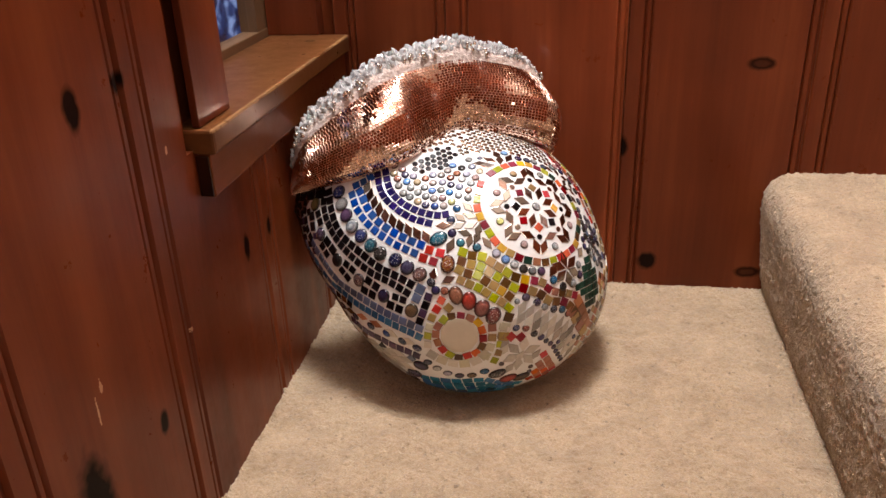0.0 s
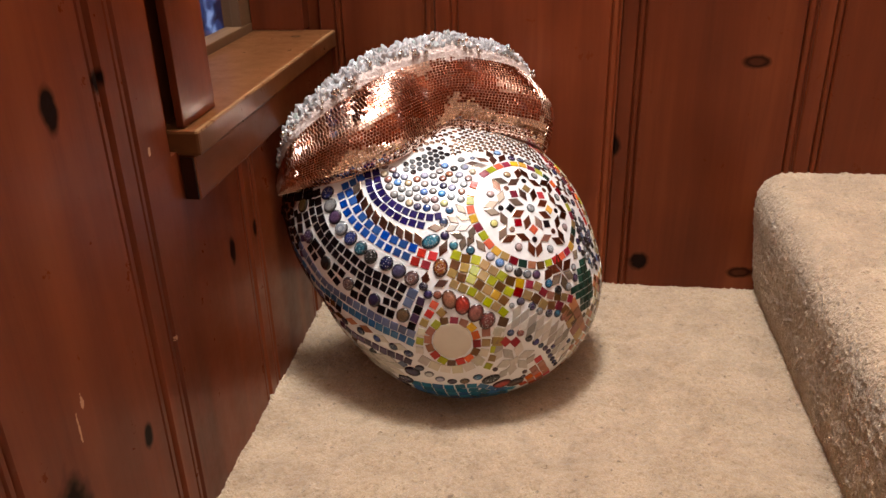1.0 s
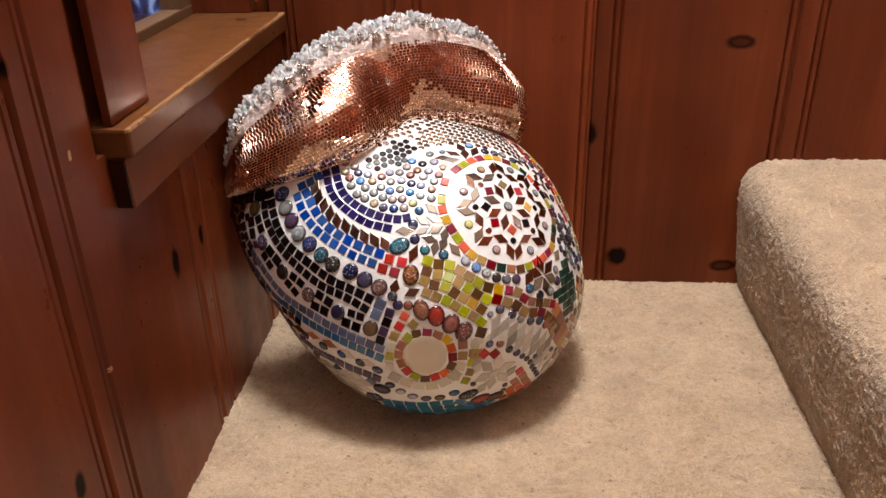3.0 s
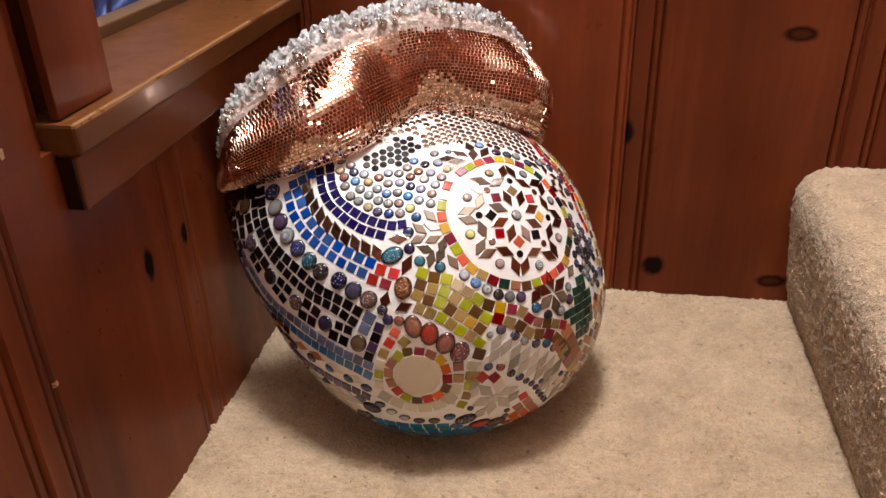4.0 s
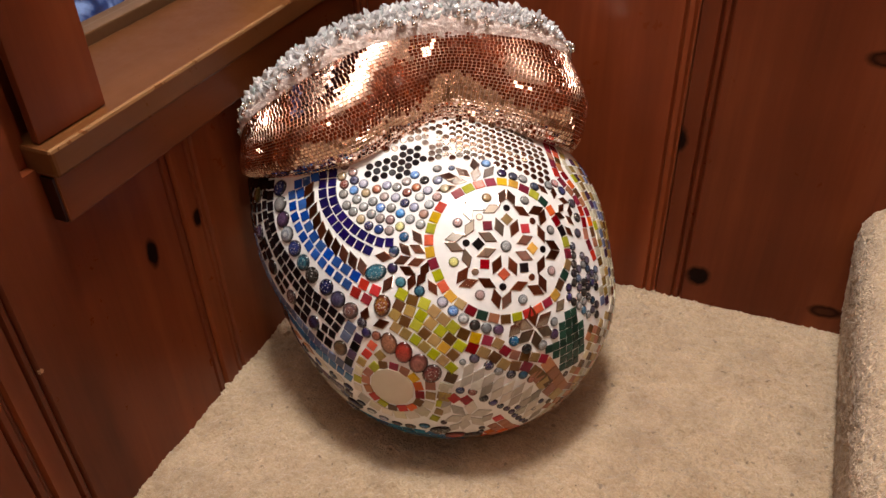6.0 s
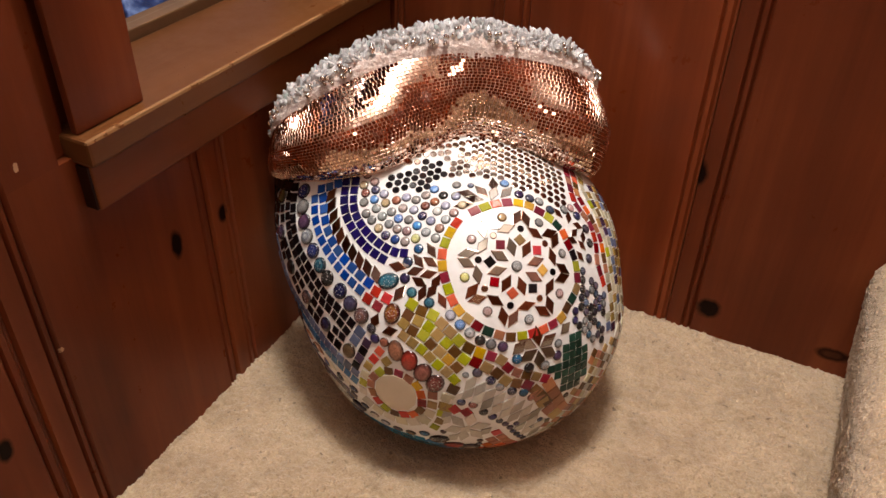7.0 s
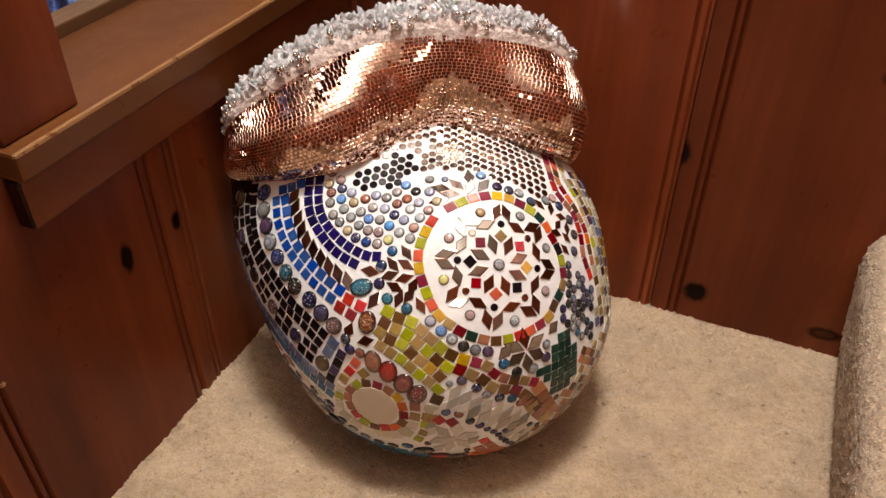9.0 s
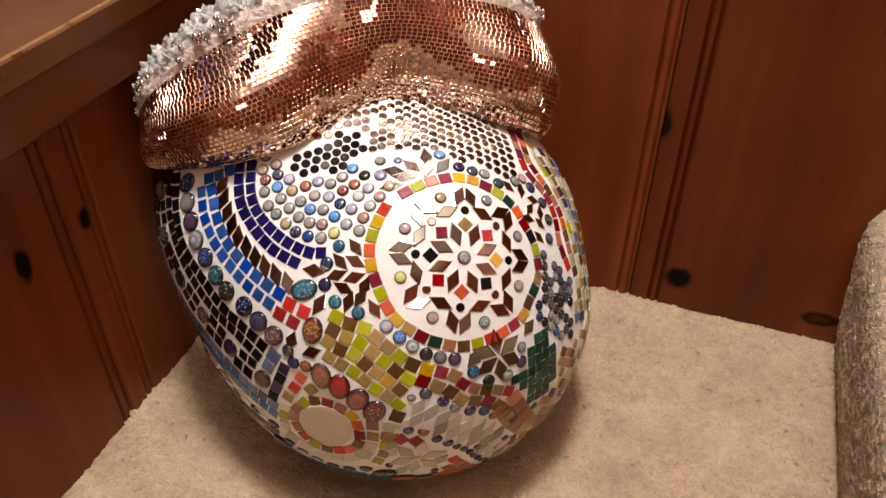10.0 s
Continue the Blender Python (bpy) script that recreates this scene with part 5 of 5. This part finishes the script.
# copper mirror squares in rows on the band
HC = 0.0018
bandf = lambda a, b: band(np.array(a), np.array(b))
rows = []
for w0 in np.arange(0.018, 0.995, 0.0362):
    sline = np.linspace(0.004, 0.996, 500)
    pts = band(sline, np.full(500, w0))
    cum = np.r_[0, np.cumsum(np.linalg.norm(np.diff(pts, axis=0), axis=1))]
    for at in np.arange(0.003 + random.uniform(0, 0.004), cum[-1], 2 * HC + 0.00065):
        rows.append((abs(np.interp(at, cum, sline) - 0.5), np.interp(at, cum, sline), w0))
rows.sort()
random.seed(9)
for _, s0, w0 in rows:
    p, t, s, n, pa, pb = frame_on(bandf, s0, w0, 1, 0, 0.002)
    half = min(max(np.linalg.norm(pb) * 0.0362 / 2 - 0.0002, 0.0010), 0.0030)
    piece("copper_tile", "copper", band_ob, placed(p, t, s, n, HC, half, 0.0036, 0.0, 0.085))

# quartz points and silver beads on the rim
random.seed(12)
SHAPES["silver_bead"] = lambda: dome(10, 1.0)
for i in range(1700):
    j = random.randrange(3, 250)
    g = random.uniform(0.15, 1.0)
    k = 10 + int(16 * g)
    p = sheet[k, j]
    lean = outw[j] * random.uniform(-0.5, 1.0) * (1.25 - g) + upw[j] * random.uniform(0.3, 1.1) + np.array([random.uniform(-0.8, 0.8) for _ in range(3)])
    n = lean / np.linalg.norm(lean)
    t = np.cross(n, np.array([random.uniform(-1, 1) for _ in range(3)]))
    t /= np.linalg.norm(t)
    size = random.choice((0.0034, 0.0046, 0.0060, 0.0074, 0.0094)) * random.uniform(0.85, 1.1) * (0.6 + 0.4 * float(SIZE[j, 0]))
    piece("crystal", "crystal", rim, placed(p, t, np.cross(n, t), n, size * random.uniform(0.9, 1.6), size * random.uniform(0.7, 1.2), size))
for i in range(22):
    j = random.randrange(30, 235)
    p0 = sheet[random.randrange(9, 16), j]
    for _ in range(5):
        p = p0 + np.array([random.uniform(-0.005, 0.005) for _ in range(3)])
        n = outw[j] * 0.7 + upw[j] * 0.5
        n /= np.linalg.norm(n)
        t = np.cross(n, np.array([0.3, 0.9, 0.1]))
        t /= np.linalg.norm(t)
        piece("silver_bead", "silver", rim, placed(p + n * 0.002, t, np.cross(n, t), n, 0.0024, 0.0024, 0.003))
flush_rest()
